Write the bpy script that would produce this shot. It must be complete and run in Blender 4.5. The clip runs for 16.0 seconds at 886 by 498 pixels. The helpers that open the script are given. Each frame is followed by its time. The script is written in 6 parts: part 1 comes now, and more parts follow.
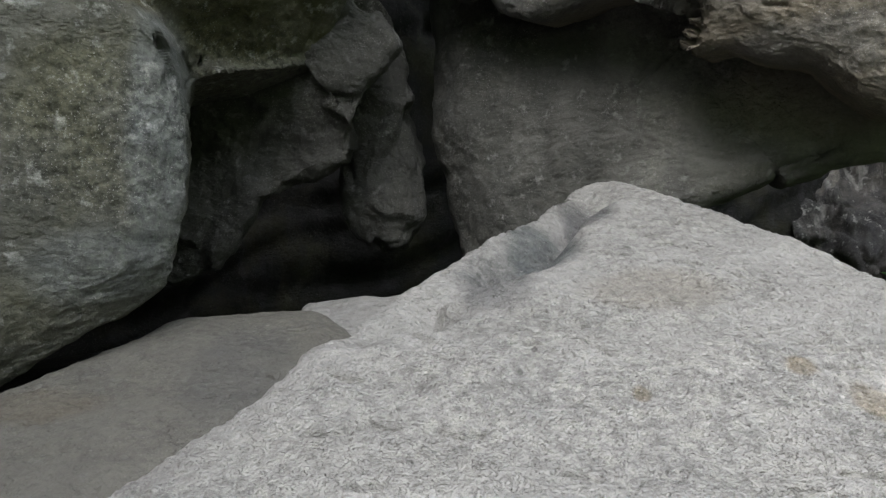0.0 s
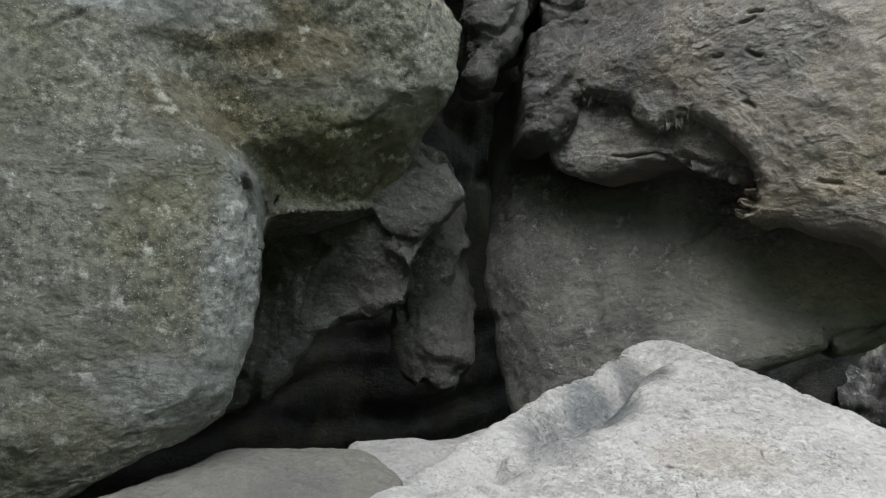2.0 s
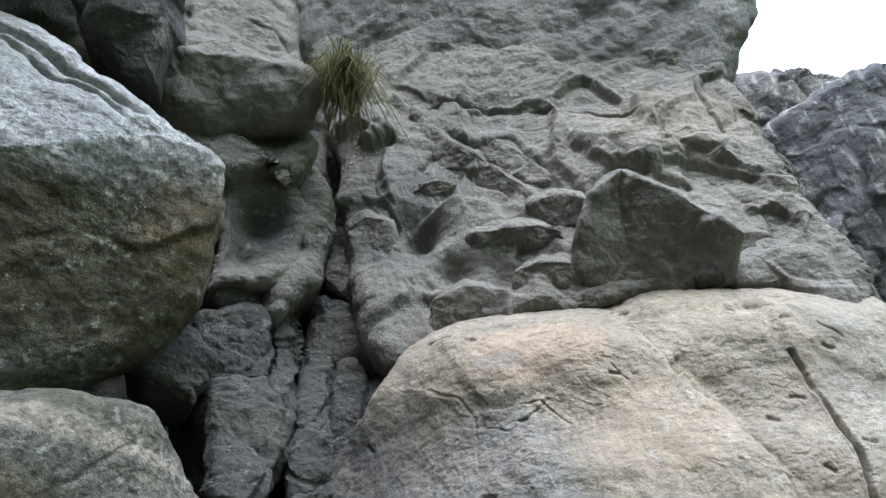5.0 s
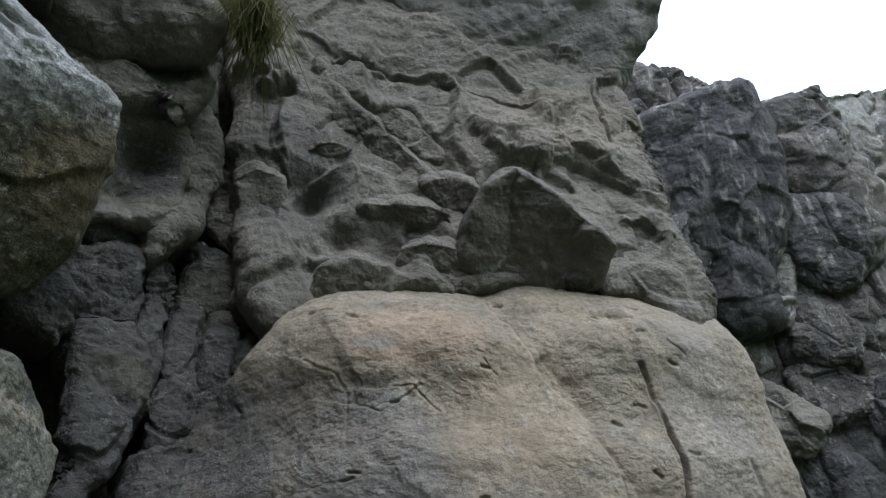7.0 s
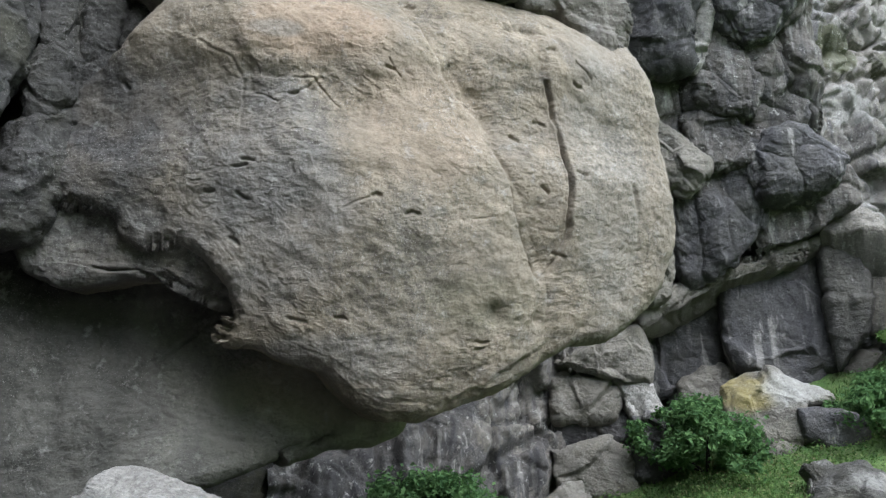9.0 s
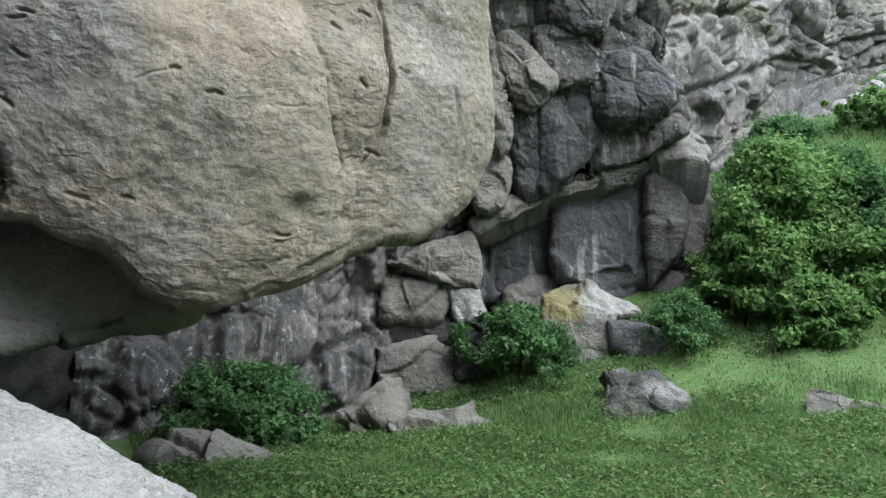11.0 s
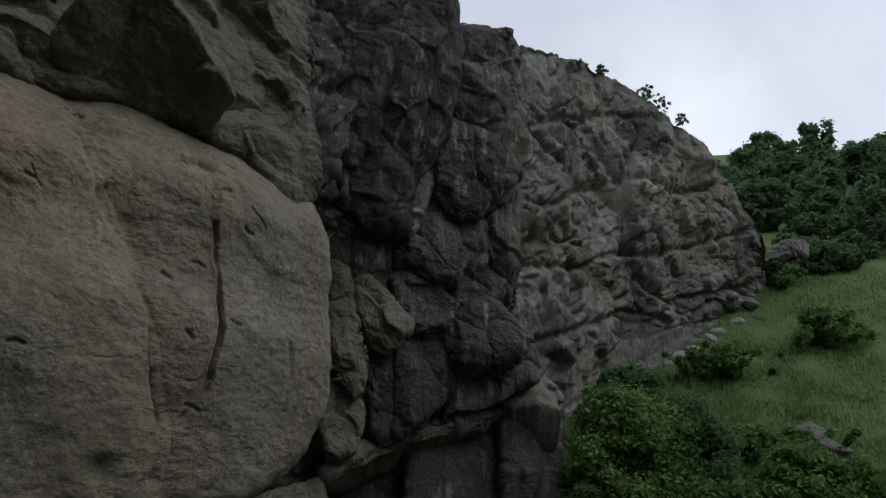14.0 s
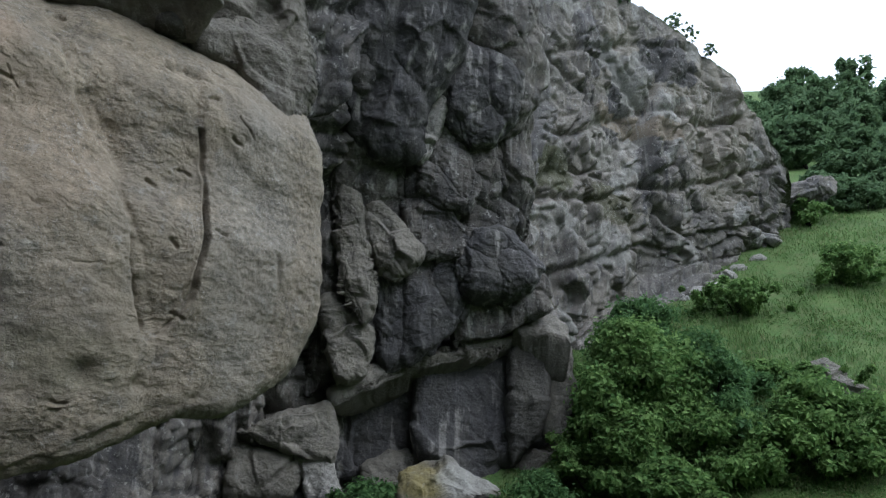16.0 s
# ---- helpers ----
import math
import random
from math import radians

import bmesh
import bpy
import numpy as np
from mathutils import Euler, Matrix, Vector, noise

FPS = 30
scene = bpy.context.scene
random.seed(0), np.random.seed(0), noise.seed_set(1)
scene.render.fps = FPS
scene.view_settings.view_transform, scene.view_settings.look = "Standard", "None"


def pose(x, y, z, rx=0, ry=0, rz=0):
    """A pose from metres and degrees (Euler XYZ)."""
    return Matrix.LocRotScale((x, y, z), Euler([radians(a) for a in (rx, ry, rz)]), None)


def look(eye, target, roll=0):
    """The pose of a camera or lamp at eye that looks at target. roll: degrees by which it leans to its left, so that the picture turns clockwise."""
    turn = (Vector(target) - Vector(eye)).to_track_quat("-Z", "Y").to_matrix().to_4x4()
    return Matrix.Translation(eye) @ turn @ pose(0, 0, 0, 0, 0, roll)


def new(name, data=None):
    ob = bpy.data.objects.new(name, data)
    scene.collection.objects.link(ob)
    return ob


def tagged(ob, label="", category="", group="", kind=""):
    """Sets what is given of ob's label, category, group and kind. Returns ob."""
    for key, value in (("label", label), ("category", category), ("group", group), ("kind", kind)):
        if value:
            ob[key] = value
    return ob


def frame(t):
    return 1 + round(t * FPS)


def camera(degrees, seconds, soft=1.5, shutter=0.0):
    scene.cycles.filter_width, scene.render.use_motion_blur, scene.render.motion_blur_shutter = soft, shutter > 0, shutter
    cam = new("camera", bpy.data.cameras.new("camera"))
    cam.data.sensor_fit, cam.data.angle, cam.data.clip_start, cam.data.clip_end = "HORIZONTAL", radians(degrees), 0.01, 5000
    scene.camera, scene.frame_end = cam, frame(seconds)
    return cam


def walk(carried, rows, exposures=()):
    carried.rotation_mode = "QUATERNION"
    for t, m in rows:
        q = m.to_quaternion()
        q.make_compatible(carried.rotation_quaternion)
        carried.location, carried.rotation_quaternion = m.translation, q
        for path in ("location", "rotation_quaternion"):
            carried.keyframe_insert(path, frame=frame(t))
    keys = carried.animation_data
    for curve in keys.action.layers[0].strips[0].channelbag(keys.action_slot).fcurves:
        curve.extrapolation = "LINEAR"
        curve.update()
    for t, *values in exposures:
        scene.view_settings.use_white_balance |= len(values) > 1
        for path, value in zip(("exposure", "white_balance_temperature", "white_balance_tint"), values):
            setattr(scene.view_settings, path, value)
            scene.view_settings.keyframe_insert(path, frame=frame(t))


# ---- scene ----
PATH = [
    (0.0, pose(0.001, 0.002, 1.702, 92.230, 1.234, -0.000)),
    (0.5, pose(-0.054, -0.022, 1.698, 94.816, -4.239, 1.343)),
    (1.0, pose(-0.109, -0.045, 1.707, 96.385, -4.479, 1.400)),
    (1.5, pose(-0.149, -0.067, 1.706, 98.247, -3.237, 2.153)),
    (2.0, pose(-0.150, -0.105, 1.744, 101.991, -2.817, 1.598)),
    (2.5, pose(-0.130, -0.150, 1.752, 104.620, -1.043, 1.340)),
    (3.0, pose(-0.124, -0.162, 1.771, 108.238, -1.171, -0.657)),
    (3.5, pose(-0.129, -0.157, 1.814, 117.476, 0.414, -3.248)),
    (4.0, pose(-0.105, -0.164, 1.850, 122.469, 2.849, -3.304)),
    (4.5, pose(-0.102, -0.167, 1.889, 130.416, 2.085, -8.789)),
    (4.7, pose(-0.121, -0.162, 1.890, 133.542, 2.874, -11.566)),
    (6.8, pose(-0.560, -0.378, 2.138, 129.742, 4.628, -27.644)),
    (7.0, pose(-0.556, -0.366, 2.152, 126.818, 4.226, -29.025)),
    (7.5, pose(-0.539, -0.330, 2.121, 121.781, 3.307, -31.719)),
    (8.0, pose(-0.510, -0.305, 2.081, 116.973, 1.589, -33.544)),
    (8.5, pose(-0.493, -0.287, 2.061, 111.952, 2.255, -33.498)),
    (8.7, pose(-0.478, -0.281, 2.063, 109.660, 2.414, -35.022)),
    (10.8, pose(-0.218, -0.380, 2.053, 97.898, -1.485, -47.184)),
    (11.0, pose(-0.157, -0.413, 2.065, 99.170, -0.442, -48.531)),
    (11.5, pose(-0.056, -0.454, 2.115, 102.572, -1.105, -51.582)),
    (12.0, pose(0.015, -0.489, 2.175, 108.047, -0.954, -55.772)),
    (12.5, pose(0.029, -0.531, 2.216, 111.704, -0.322, -58.264)),
    (13.0, pose(0.006, -0.547, 2.239, 113.866, 0.303, -57.548)),
    (13.5, pose(0.000, -0.554, 2.239, 115.331, 0.158, -57.777)),
    (14.0, pose(0.019, -0.570, 2.246, 115.849, 0.489, -58.024)),
    (14.5, pose(0.016, -0.613, 2.246, 118.242, 0.480, -57.279)),
    (15.0, pose(0.119, -0.631, 2.190, 112.734, -0.045, -57.221)),
    (15.5, pose(0.236, -0.647, 2.170, 112.411, 0.361, -57.265)),
    (16.0, pose(0.283, -0.674, 2.162, 111.256, -1.071, -56.674)),
]
cam = camera(58.43, 16.0, soft=1.3)
EXPOSURES = [(0.0, 1.32, 6550, 11), (2.5, 2.0, 6450, 10), (3.5, 2.25, 6250, 10), (4.5, 2.3, 5850, 12), (7.0, 1.1, 6000, 11), (8.5, 1.85, 6150, 11), (11.0, 1.85, 6100, 8), (12.0, 1.45, 5950, 9), (12.5, 0.9, 5850, 11),
             (13.5, -0.25, 6150, 11), (14.0, -0.65, 6450, 11), (14.5, -1.35, 6200, 10), (15.0, -0.55, 6300, 10), (15.5, 0.6, 5900, 10), (16.0, 0.7, 6000, 10)]
walk(cam, PATH, EXPOSURES)

# ---- sky and sun ----
world = bpy.data.worlds.new("world")
scene.world = world
world.use_nodes = True
wn, wl = world.node_tree.nodes, world.node_tree.links
wn.clear()
sky = wn.new("ShaderNodeTexSky")
sky.sky_type, sky.sun_disc = "NISHITA", False
sky.sun_elevation, sky.sun_rotation = radians(44), radians(192)
sky_tone = wn.new("ShaderNodeMix")
sky_tone.data_type = "RGBA"
cloud_pos = wn.new("ShaderNodeTexCoord")
cloud = wn.new("ShaderNodeTexNoise")
cloud.inputs["Scale"].default_value, cloud.inputs["Detail"].default_value = 2.2, 5
cloud_ramp = wn.new("ShaderNodeMapRange")
cloud_ramp.inputs[1].default_value, cloud_ramp.inputs[2].default_value = 0.36, 0.62
cloud_ramp.inputs[3].default_value, cloud_ramp.inputs[4].default_value = 0.62, 0.97
sky_out, sky_bg = wn.new("ShaderNodeOutputWorld"), wn.new("ShaderNodeBackground")
wl.new(cloud_pos.outputs["Generated"], cloud.inputs["Vector"])
wl.new(cloud.outputs["Fac"], cloud_ramp.inputs[0])
wl.new(cloud_ramp.outputs[0], sky_tone.inputs["Factor"])
wl.new(sky.outputs[0], sky_tone.inputs[6])
sky_tone.inputs[7].default_value = (9.6, 10.2, 11.4, 1)
wl.new(sky_tone.outputs[2], sky_bg.inputs["Color"])
sky_bg.inputs["Strength"].default_value = 0.15
wl.new(sky_bg.outputs[0], sky_out.inputs["Surface"])
sun = new("sun", bpy.data.lights.new("sun", "SUN"))
sun.data.energy, sun.data.angle, sun.data.color = 1.3, radians(36), (1.0, 0.99, 0.98)
sun.matrix_world = look((0, 0, 0), (-math.sin(radians(192)) * math.cos(radians(44)), -math.cos(radians(192)) * math.cos(radians(44)), -math.sin(radians(44))))

# ---- arithmetic for rough surfaces ----
def mixed(ix, iy, iz, seed):
    """A random number from 0 to 1 for each lattice corner."""
    h = (ix * 374761393 + iy * 668265263 + iz * 2147483647 + seed * 1274126177) & 0xFFFFFFFF
    h = ((h ^ (h >> 13)) * 1274126177) & 0xFFFFFFFF
    h = ((h ^ (h >> 16)) * 2246822519) & 0xFFFFFFFF
    return ((h ^ (h >> 15)) & 0xFFFFFF) / 16777215.0


def wave(p, scale, seed=0):
    """Smooth noise from -1 to 1 at the rows of p."""
    q = p * scale + 1000.5
    i = np.floor(q).astype(np.int64)
    f = q - i
    f = f * f * f * (f * (f * 6 - 15) + 10)
    out = 0
    for dx in (0, 1):
        for dy in (0, 1):
            for dz in (0, 1):
                w = (f[:, 0] if dx else 1 - f[:, 0]) * (f[:, 1] if dy else 1 - f[:, 1]) * (f[:, 2] if dz else 1 - f[:, 2])
                out = out + w * mixed(i[:, 0] + dx, i[:, 1] + dy, i[:, 2] + dz, seed)
    return out * 2 - 1


SPIN = np.array([[0.36, 0.48, -0.8], [-0.8, 0.6, 0.0], [0.48, 0.64, 0.6]])


def layers(p, scale, count=4, seed=0, fall=0.5):
    out, amp, total = 0, 1.0, 0
    for n in range(count):
        p = p @ SPIN
        out, total = out + amp * wave(p, scale * 2.03**n, seed + n), total + amp
        amp *= fall
    return out / total


def creases(p, scale, count=3, seed=0):
    """Sharp valleys at 0, broad tops at 1."""
    out, amp, total = 0, 1.0, 0
    for n in range(count):
        p = p @ SPIN
        out, total = out + amp * np.minimum(1, np.abs(wave(p, scale * 2.1**n, seed + 31 * n)) * 2.2), total + amp
        amp *= 0.5
    return out / total


def cells(p, scale, seed=0):
    """For each row: how far its cell's middle and the second nearest are, a random number of the cell, and the height on a plane that tips with the cell."""
    q = p * scale + 500.0
    i = np.floor(q).astype(np.int64)
    best = np.full(len(p), 9.0)
    second, ident, slope = best.copy(), np.zeros(len(p)), np.zeros(len(p))
    for dx in (-1, 0, 1):
        for dy in (-1, 0, 1):
            for dz in (-1, 0, 1):
                a, b, c = i[:, 0] + dx, i[:, 1] + dy, i[:, 2] + dz
                m = np.stack([a + mixed(a, b, c, seed), b + mixed(a, b, c, seed + 1), c + mixed(a, b, c, seed + 2)], 1)
                d = np.sqrt(((m - q) ** 2).sum(1))
                near = d < best
                second = np.where(near, best, np.minimum(second, d))
                ident = np.where(near, mixed(a, b, c, seed + 3), ident)
                lean = ((m - q) * np.stack([mixed(a, b, c, seed + n) - 0.5 for n in (4, 5, 6)], 1)).sum(1) * 2
                slope = np.where(near, lean, slope)
                best = np.where(near, d, best)
    return best, second, ident, slope


def step01(a, b, x):
    t = np.clip((x - a) / (b - a), 0, 1)
    return t * t * (3 - 2 * t)


def mesh_of(name, verts, faces, smooth=True):
    """A mesh from arrays of places and of equal-sided faces."""
    me = bpy.data.meshes.new(name)
    n, k = faces.shape
    me.vertices.add(len(verts))
    me.vertices.foreach_set("co", np.asarray(verts, np.float32).ravel())
    me.loops.add(n * k)
    me.loops.foreach_set("vertex_index", faces.astype(np.int32).ravel())
    me.polygons.add(n)
    me.polygons.foreach_set("loop_start", np.arange(0, n * k, k, dtype=np.int32))
    me.polygons.foreach_set("use_smooth", np.full(n, smooth))
    me.update(calc_edges=True)
    me.validate()
    return me


def grid_faces(rows, cols, around=False):
    a = np.arange(rows - 1)[:, None] * cols
    j = np.arange(cols if around else cols - 1)[None]
    k = (j + 1) % cols
    return np.stack([a + j, a + k, a + cols + k, a + cols + j], -1).reshape(-1, 4)


def grid_normals(p, rows, cols, around=False):
    g = p.reshape(rows, cols, 3)
    if around:
        du = np.roll(g, -1, 1) - np.roll(g, 1, 1)
    else:
        du = np.gradient(g, axis=1)
    dv = np.gradient(g, axis=0)
    n = np.cross(du, dv).reshape(-1, 3)
    return n / (np.linalg.norm(n, axis=1, keepdims=True) + 1e-9)


def closed_curve(points, count, sharp=0.35):
    """A smooth closed line through the points, cut into equal steps."""
    p = np.array(points, float)
    a, b, c, d = np.roll(p, 1, 0), p, np.roll(p, -1, 0), np.roll(p, -2, 0)
    t = np.linspace(0, 1, 24, endpoint=False)[None, :, None]
    a, b, c, d = (v[:, None] for v in (a, b, c, d))
    smooth = 0.5 * (2 * b + (c - a) * t + (2 * a - 5 * b + 4 * c - d) * t**2 + (3 * b - a - 3 * c + d) * t**3)
    line = ((1 - sharp) * smooth + sharp * (b + (c - b) * t)).reshape(-1, 2)
    length = np.r_[0, np.cumsum(np.linalg.norm(np.roll(line, -1, 0) - line, axis=1))]
    s = np.linspace(0, length[-1], count, endpoint=False)
    line = np.vstack([line, line[:1]])
    return np.stack([np.interp(s, length, line[:, 0]), np.interp(s, length, line[:, 1])], 1)


def to_line(uv, line):
    """Distance to a bent line, and the side on which each place lies."""
    far, side = np.full(len(uv), 1e9), np.zeros(len(uv))
    for a, b in zip(line[:-1], line[1:]):
        a, b = np.array(a), np.array(b)
        ab = b - a
        k = np.clip((uv - a) @ ab / (ab @ ab + 1e-9), 0, 1)
        off = uv - a - k[:, None] * ab
        d = np.hypot(off[:, 0], off[:, 1])
        near = d < far
        side = np.where(near, np.sign(ab[0] * off[:, 1] - ab[1] * off[:, 0]), side)
        far = np.where(near, d, far)
    return far, side


def within(uv, line, soft):
    """1 inside a closed outline, 0 outside, with an edge of that softness."""
    far, _ = to_line(uv, line + line[:1])
    inside = np.zeros(len(uv), bool)
    for (ax, az), (bx, bz) in zip(line, line[1:] + line[:1]):
        if az != bz:
            crosses = (az > uv[:, 1]) != (bz > uv[:, 1])
            inside ^= crosses & (uv[:, 0] < (bx - ax) * (uv[:, 1] - az) / (bz - az) + ax)
    return step01(-soft, soft, np.where(inside, far, -far))


# ---- materials ----
def stone_material(name, light, dark, stain_shade, olive=0.3, lichen=0.1, streak=0.2, grain=1.0, rough=0.9, bump=1.0, speckle=0.25, drip=0.0, flake=0.5):
    """Weathered rock: broad tones, mottling, fine grain, streaks of seepage, crusts of lichen, small shadows painted
    under flakes, and each rock's stained patches and painted-in shade.
    """
    light, dark, stain_shade = (tuple(0.5 * v for v in tone) for tone in (light, dark, stain_shade))
    m = bpy.data.materials.new(name)
    m.use_nodes = True
    n, l = m.node_tree.nodes, m.node_tree.links
    shader = n["Principled BSDF"]
    where = n.new("ShaderNodeNewGeometry").outputs["Position"]

    def noise_at(scale, detail=4, stretch=None, rougher=0.55):
        node = n.new("ShaderNodeTexNoise")
        node.inputs["Scale"].default_value, node.inputs["Detail"].default_value = scale, detail
        node.inputs["Roughness"].default_value = rougher
        source = where
        if stretch:
            mapping = n.new("ShaderNodeMapping")
            mapping.inputs["Scale"].default_value = stretch
            l.new(where, mapping.inputs["Vector"])
            source = mapping.outputs[0]
        l.new(source, node.inputs["Vector"])
        return node.outputs["Fac"]

    def cut(value, a, b, low=0.0, high=1.0):
        node = n.new("ShaderNodeMapRange")
        l.new(value, node.inputs[0])
        for k, v in enumerate((a, b, low, high)):
            node.inputs[k + 1].default_value = v
        return node.outputs[0]

    def mix(fac, a, b, how="MIX"):
        node = n.new("ShaderNodeMix")
        node.data_type, node.blend_type = "RGBA", how
        for k, v in ((0, fac), (6, a), (7, b)):
            if isinstance(v, (int, float)):
                node.inputs[k].default_value = v
            elif isinstance(v, tuple):
                node.inputs[k].default_value = (*v, 1)
            else:
                l.new(v, node.inputs[k])
        return node.outputs[2]

    def times(a, c):
        node = n.new("ShaderNodeMath")
        node.operation = "MULTIPLY"
        l.new(a, node.inputs[0])
        l.new(c, node.inputs[1])
        return node.outputs[0]

    broad, middle, fine, tiny = noise_at(0.7), noise_at(4.5, 5), noise_at(30, 4), noise_at(110, 2)
    worn = cut(noise_at(1.9, 4), 0.4, 0.6, 0.3, 1.0)
    warp = n.new("ShaderNodeVectorMath")
    warp.operation = "MULTIPLY_ADD"
    warp.inputs[1].default_value = (0.3, 0.3, 0.3)
    wobble = n.new("ShaderNodeTexNoise")
    wobble.inputs["Scale"].default_value, wobble.inputs["Detail"].default_value = 5, 5
    l.new(where, wobble.inputs["Vector"])
    l.new(wobble.outputs["Color"], warp.inputs[0])
    l.new(where, warp.inputs[2])
    shell = n.new("ShaderNodeTexVoronoi")
    shell.inputs["Scale"].default_value = 6.5
    l.new(warp.outputs[0], shell.inputs["Vector"])
    flakes = cut(shell.outputs["Color"], 0.0, 1.0)
    colour = mix(cut(broad, 0.35, 0.65), dark, light)
    colour = mix(cut(middle, 0.44, 0.66, 0, 0.7), colour, tuple(0.5 * a + 0.5 * b for a, b in zip(dark, stain_shade)))
    colour = mix(cut(noise_at(1.6, 5), 0.5, 0.68, 0, olive), colour, (0.1, 0.097, 0.05))
    colour = mix(cut(noise_at(2.2, 4, (2.6, 2.6, 0.22)), 0.52, 0.7, 0, streak), colour, (0.05, 0.05, 0.055))
    # Patches painted on each rock: discoloured stone and, on some, shade or light.
    attribute = n.new("ShaderNodeAttribute")
    attribute.attribute_name = "stain_shade"
    colour = mix(times(attribute.outputs["Alpha"], cut(middle, 0.25, 0.6, 0.6, 1.0)), colour, mix(1.0, attribute.outputs["Color"], (0.5, 0.5, 0.5), "MULTIPLY"))
    colour = mix(cut(noise_at(9, 6, None, 0.68), 0.58, 0.66, 0, lichen), colour, (0.4, 0.4, 0.37))
    if drip:
        colour = mix(times(cut(noise_at(2.6, 4, (2.4, 2.4, 0.16)), 0.55, 0.66, 0, drip), cut(broad, 0.4, 0.6, 0.2, 1.0)), colour, (0.33, 0.32, 0.3))
    colour = mix(cut(flakes, 0.0, 1.0, 0.0, 0.3 * flake), colour, (0.5, 0.5, 0.5), "MULTIPLY")
    mottle = noise_at(24, 5, None, 0.65)
    colour = mix(times(worn, cut(mottle, 0.47, 0.6, 0, speckle)), colour, (1.7, 1.7, 1.62), "MULTIPLY")
    colour = mix(times(worn, cut(mottle, 0.47, 0.36, 0, speckle)), colour, (0.45, 0.45, 0.43), "MULTIPLY")
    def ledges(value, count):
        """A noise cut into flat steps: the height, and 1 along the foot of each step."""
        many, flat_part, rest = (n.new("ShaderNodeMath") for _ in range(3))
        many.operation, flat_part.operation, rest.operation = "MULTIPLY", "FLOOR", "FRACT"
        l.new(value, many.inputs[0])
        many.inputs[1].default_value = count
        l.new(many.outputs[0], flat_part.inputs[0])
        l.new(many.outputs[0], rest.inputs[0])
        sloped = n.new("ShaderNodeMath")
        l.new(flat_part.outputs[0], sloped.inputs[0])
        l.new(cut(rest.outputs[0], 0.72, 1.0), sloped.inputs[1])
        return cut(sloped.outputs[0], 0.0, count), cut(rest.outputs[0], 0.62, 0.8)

    shed, shed_foot_shade = ledges(noise_at(10, 5, (1, 1, 1.7), 0.62), 13)
    scale_off, scale_foot_shade = ledges(noise_at(26, 4, (1, 1, 1.5), 0.6), 9)
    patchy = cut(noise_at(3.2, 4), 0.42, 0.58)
    # Feet of the steps darkened in the colour, as small shadows under flakes.
    colour = mix(times(times(shed_foot_shade, patchy), cut(middle, 0.3, 0.6, 0.1 * grain, 0.28 * grain)), colour, (0.45, 0.44, 0.42), "MULTIPLY")
    colour = mix(times(times(scale_foot_shade, worn), cut(broad, 0.3, 0.6, 0.08 * grain, 0.22 * grain)), colour, (0.5, 0.49, 0.47), "MULTIPLY")
    colour = mix(times(worn, cut(fine, 0.58, 0.7, 0, 0.4 * grain)), colour, (0.5, 0.5, 0.49), "MULTIPLY")
    colour = mix(times(worn, cut(fine, 0.42, 0.3, 0, 0.4 * grain)), colour, (1.5, 1.5, 1.5), "MULTIPLY")
    colour = mix(times(worn, cut(tiny, 0.62, 0.7, 0, 0.4 * grain)), colour, (0.44, 0.43, 0.4))
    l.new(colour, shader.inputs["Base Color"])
    shader.inputs["Roughness"].default_value = rough
    shader.inputs["Specular IOR Level"].default_value = 0.25
    last = None
    for value, strength, depth in ((flakes, 0.8 * flake, 0.02), (noise_at(13, 6, None, 0.66), 0.5 * bump, 0.04), (shed, 0.7 * bump, 0.06), (scale_off, 0.6 * bump, 0.03), (fine, 0.6 * bump, 0.015)):
        node = n.new("ShaderNodeBump")
        node.inputs["Strength"].default_value, node.inputs["Distance"].default_value = min(1, strength), depth
        l.new(value, node.inputs["Height"])
        if depth == 0.04:
            l.new(cut(worn, 0.3, 1.0, 0.3 * bump, 0.65 * bump), node.inputs["Strength"])
        if last:
            l.new(last, node.inputs["Normal"])
        last = node.outputs[0]
    l.new(last, shader.inputs["Normal"])
    return m


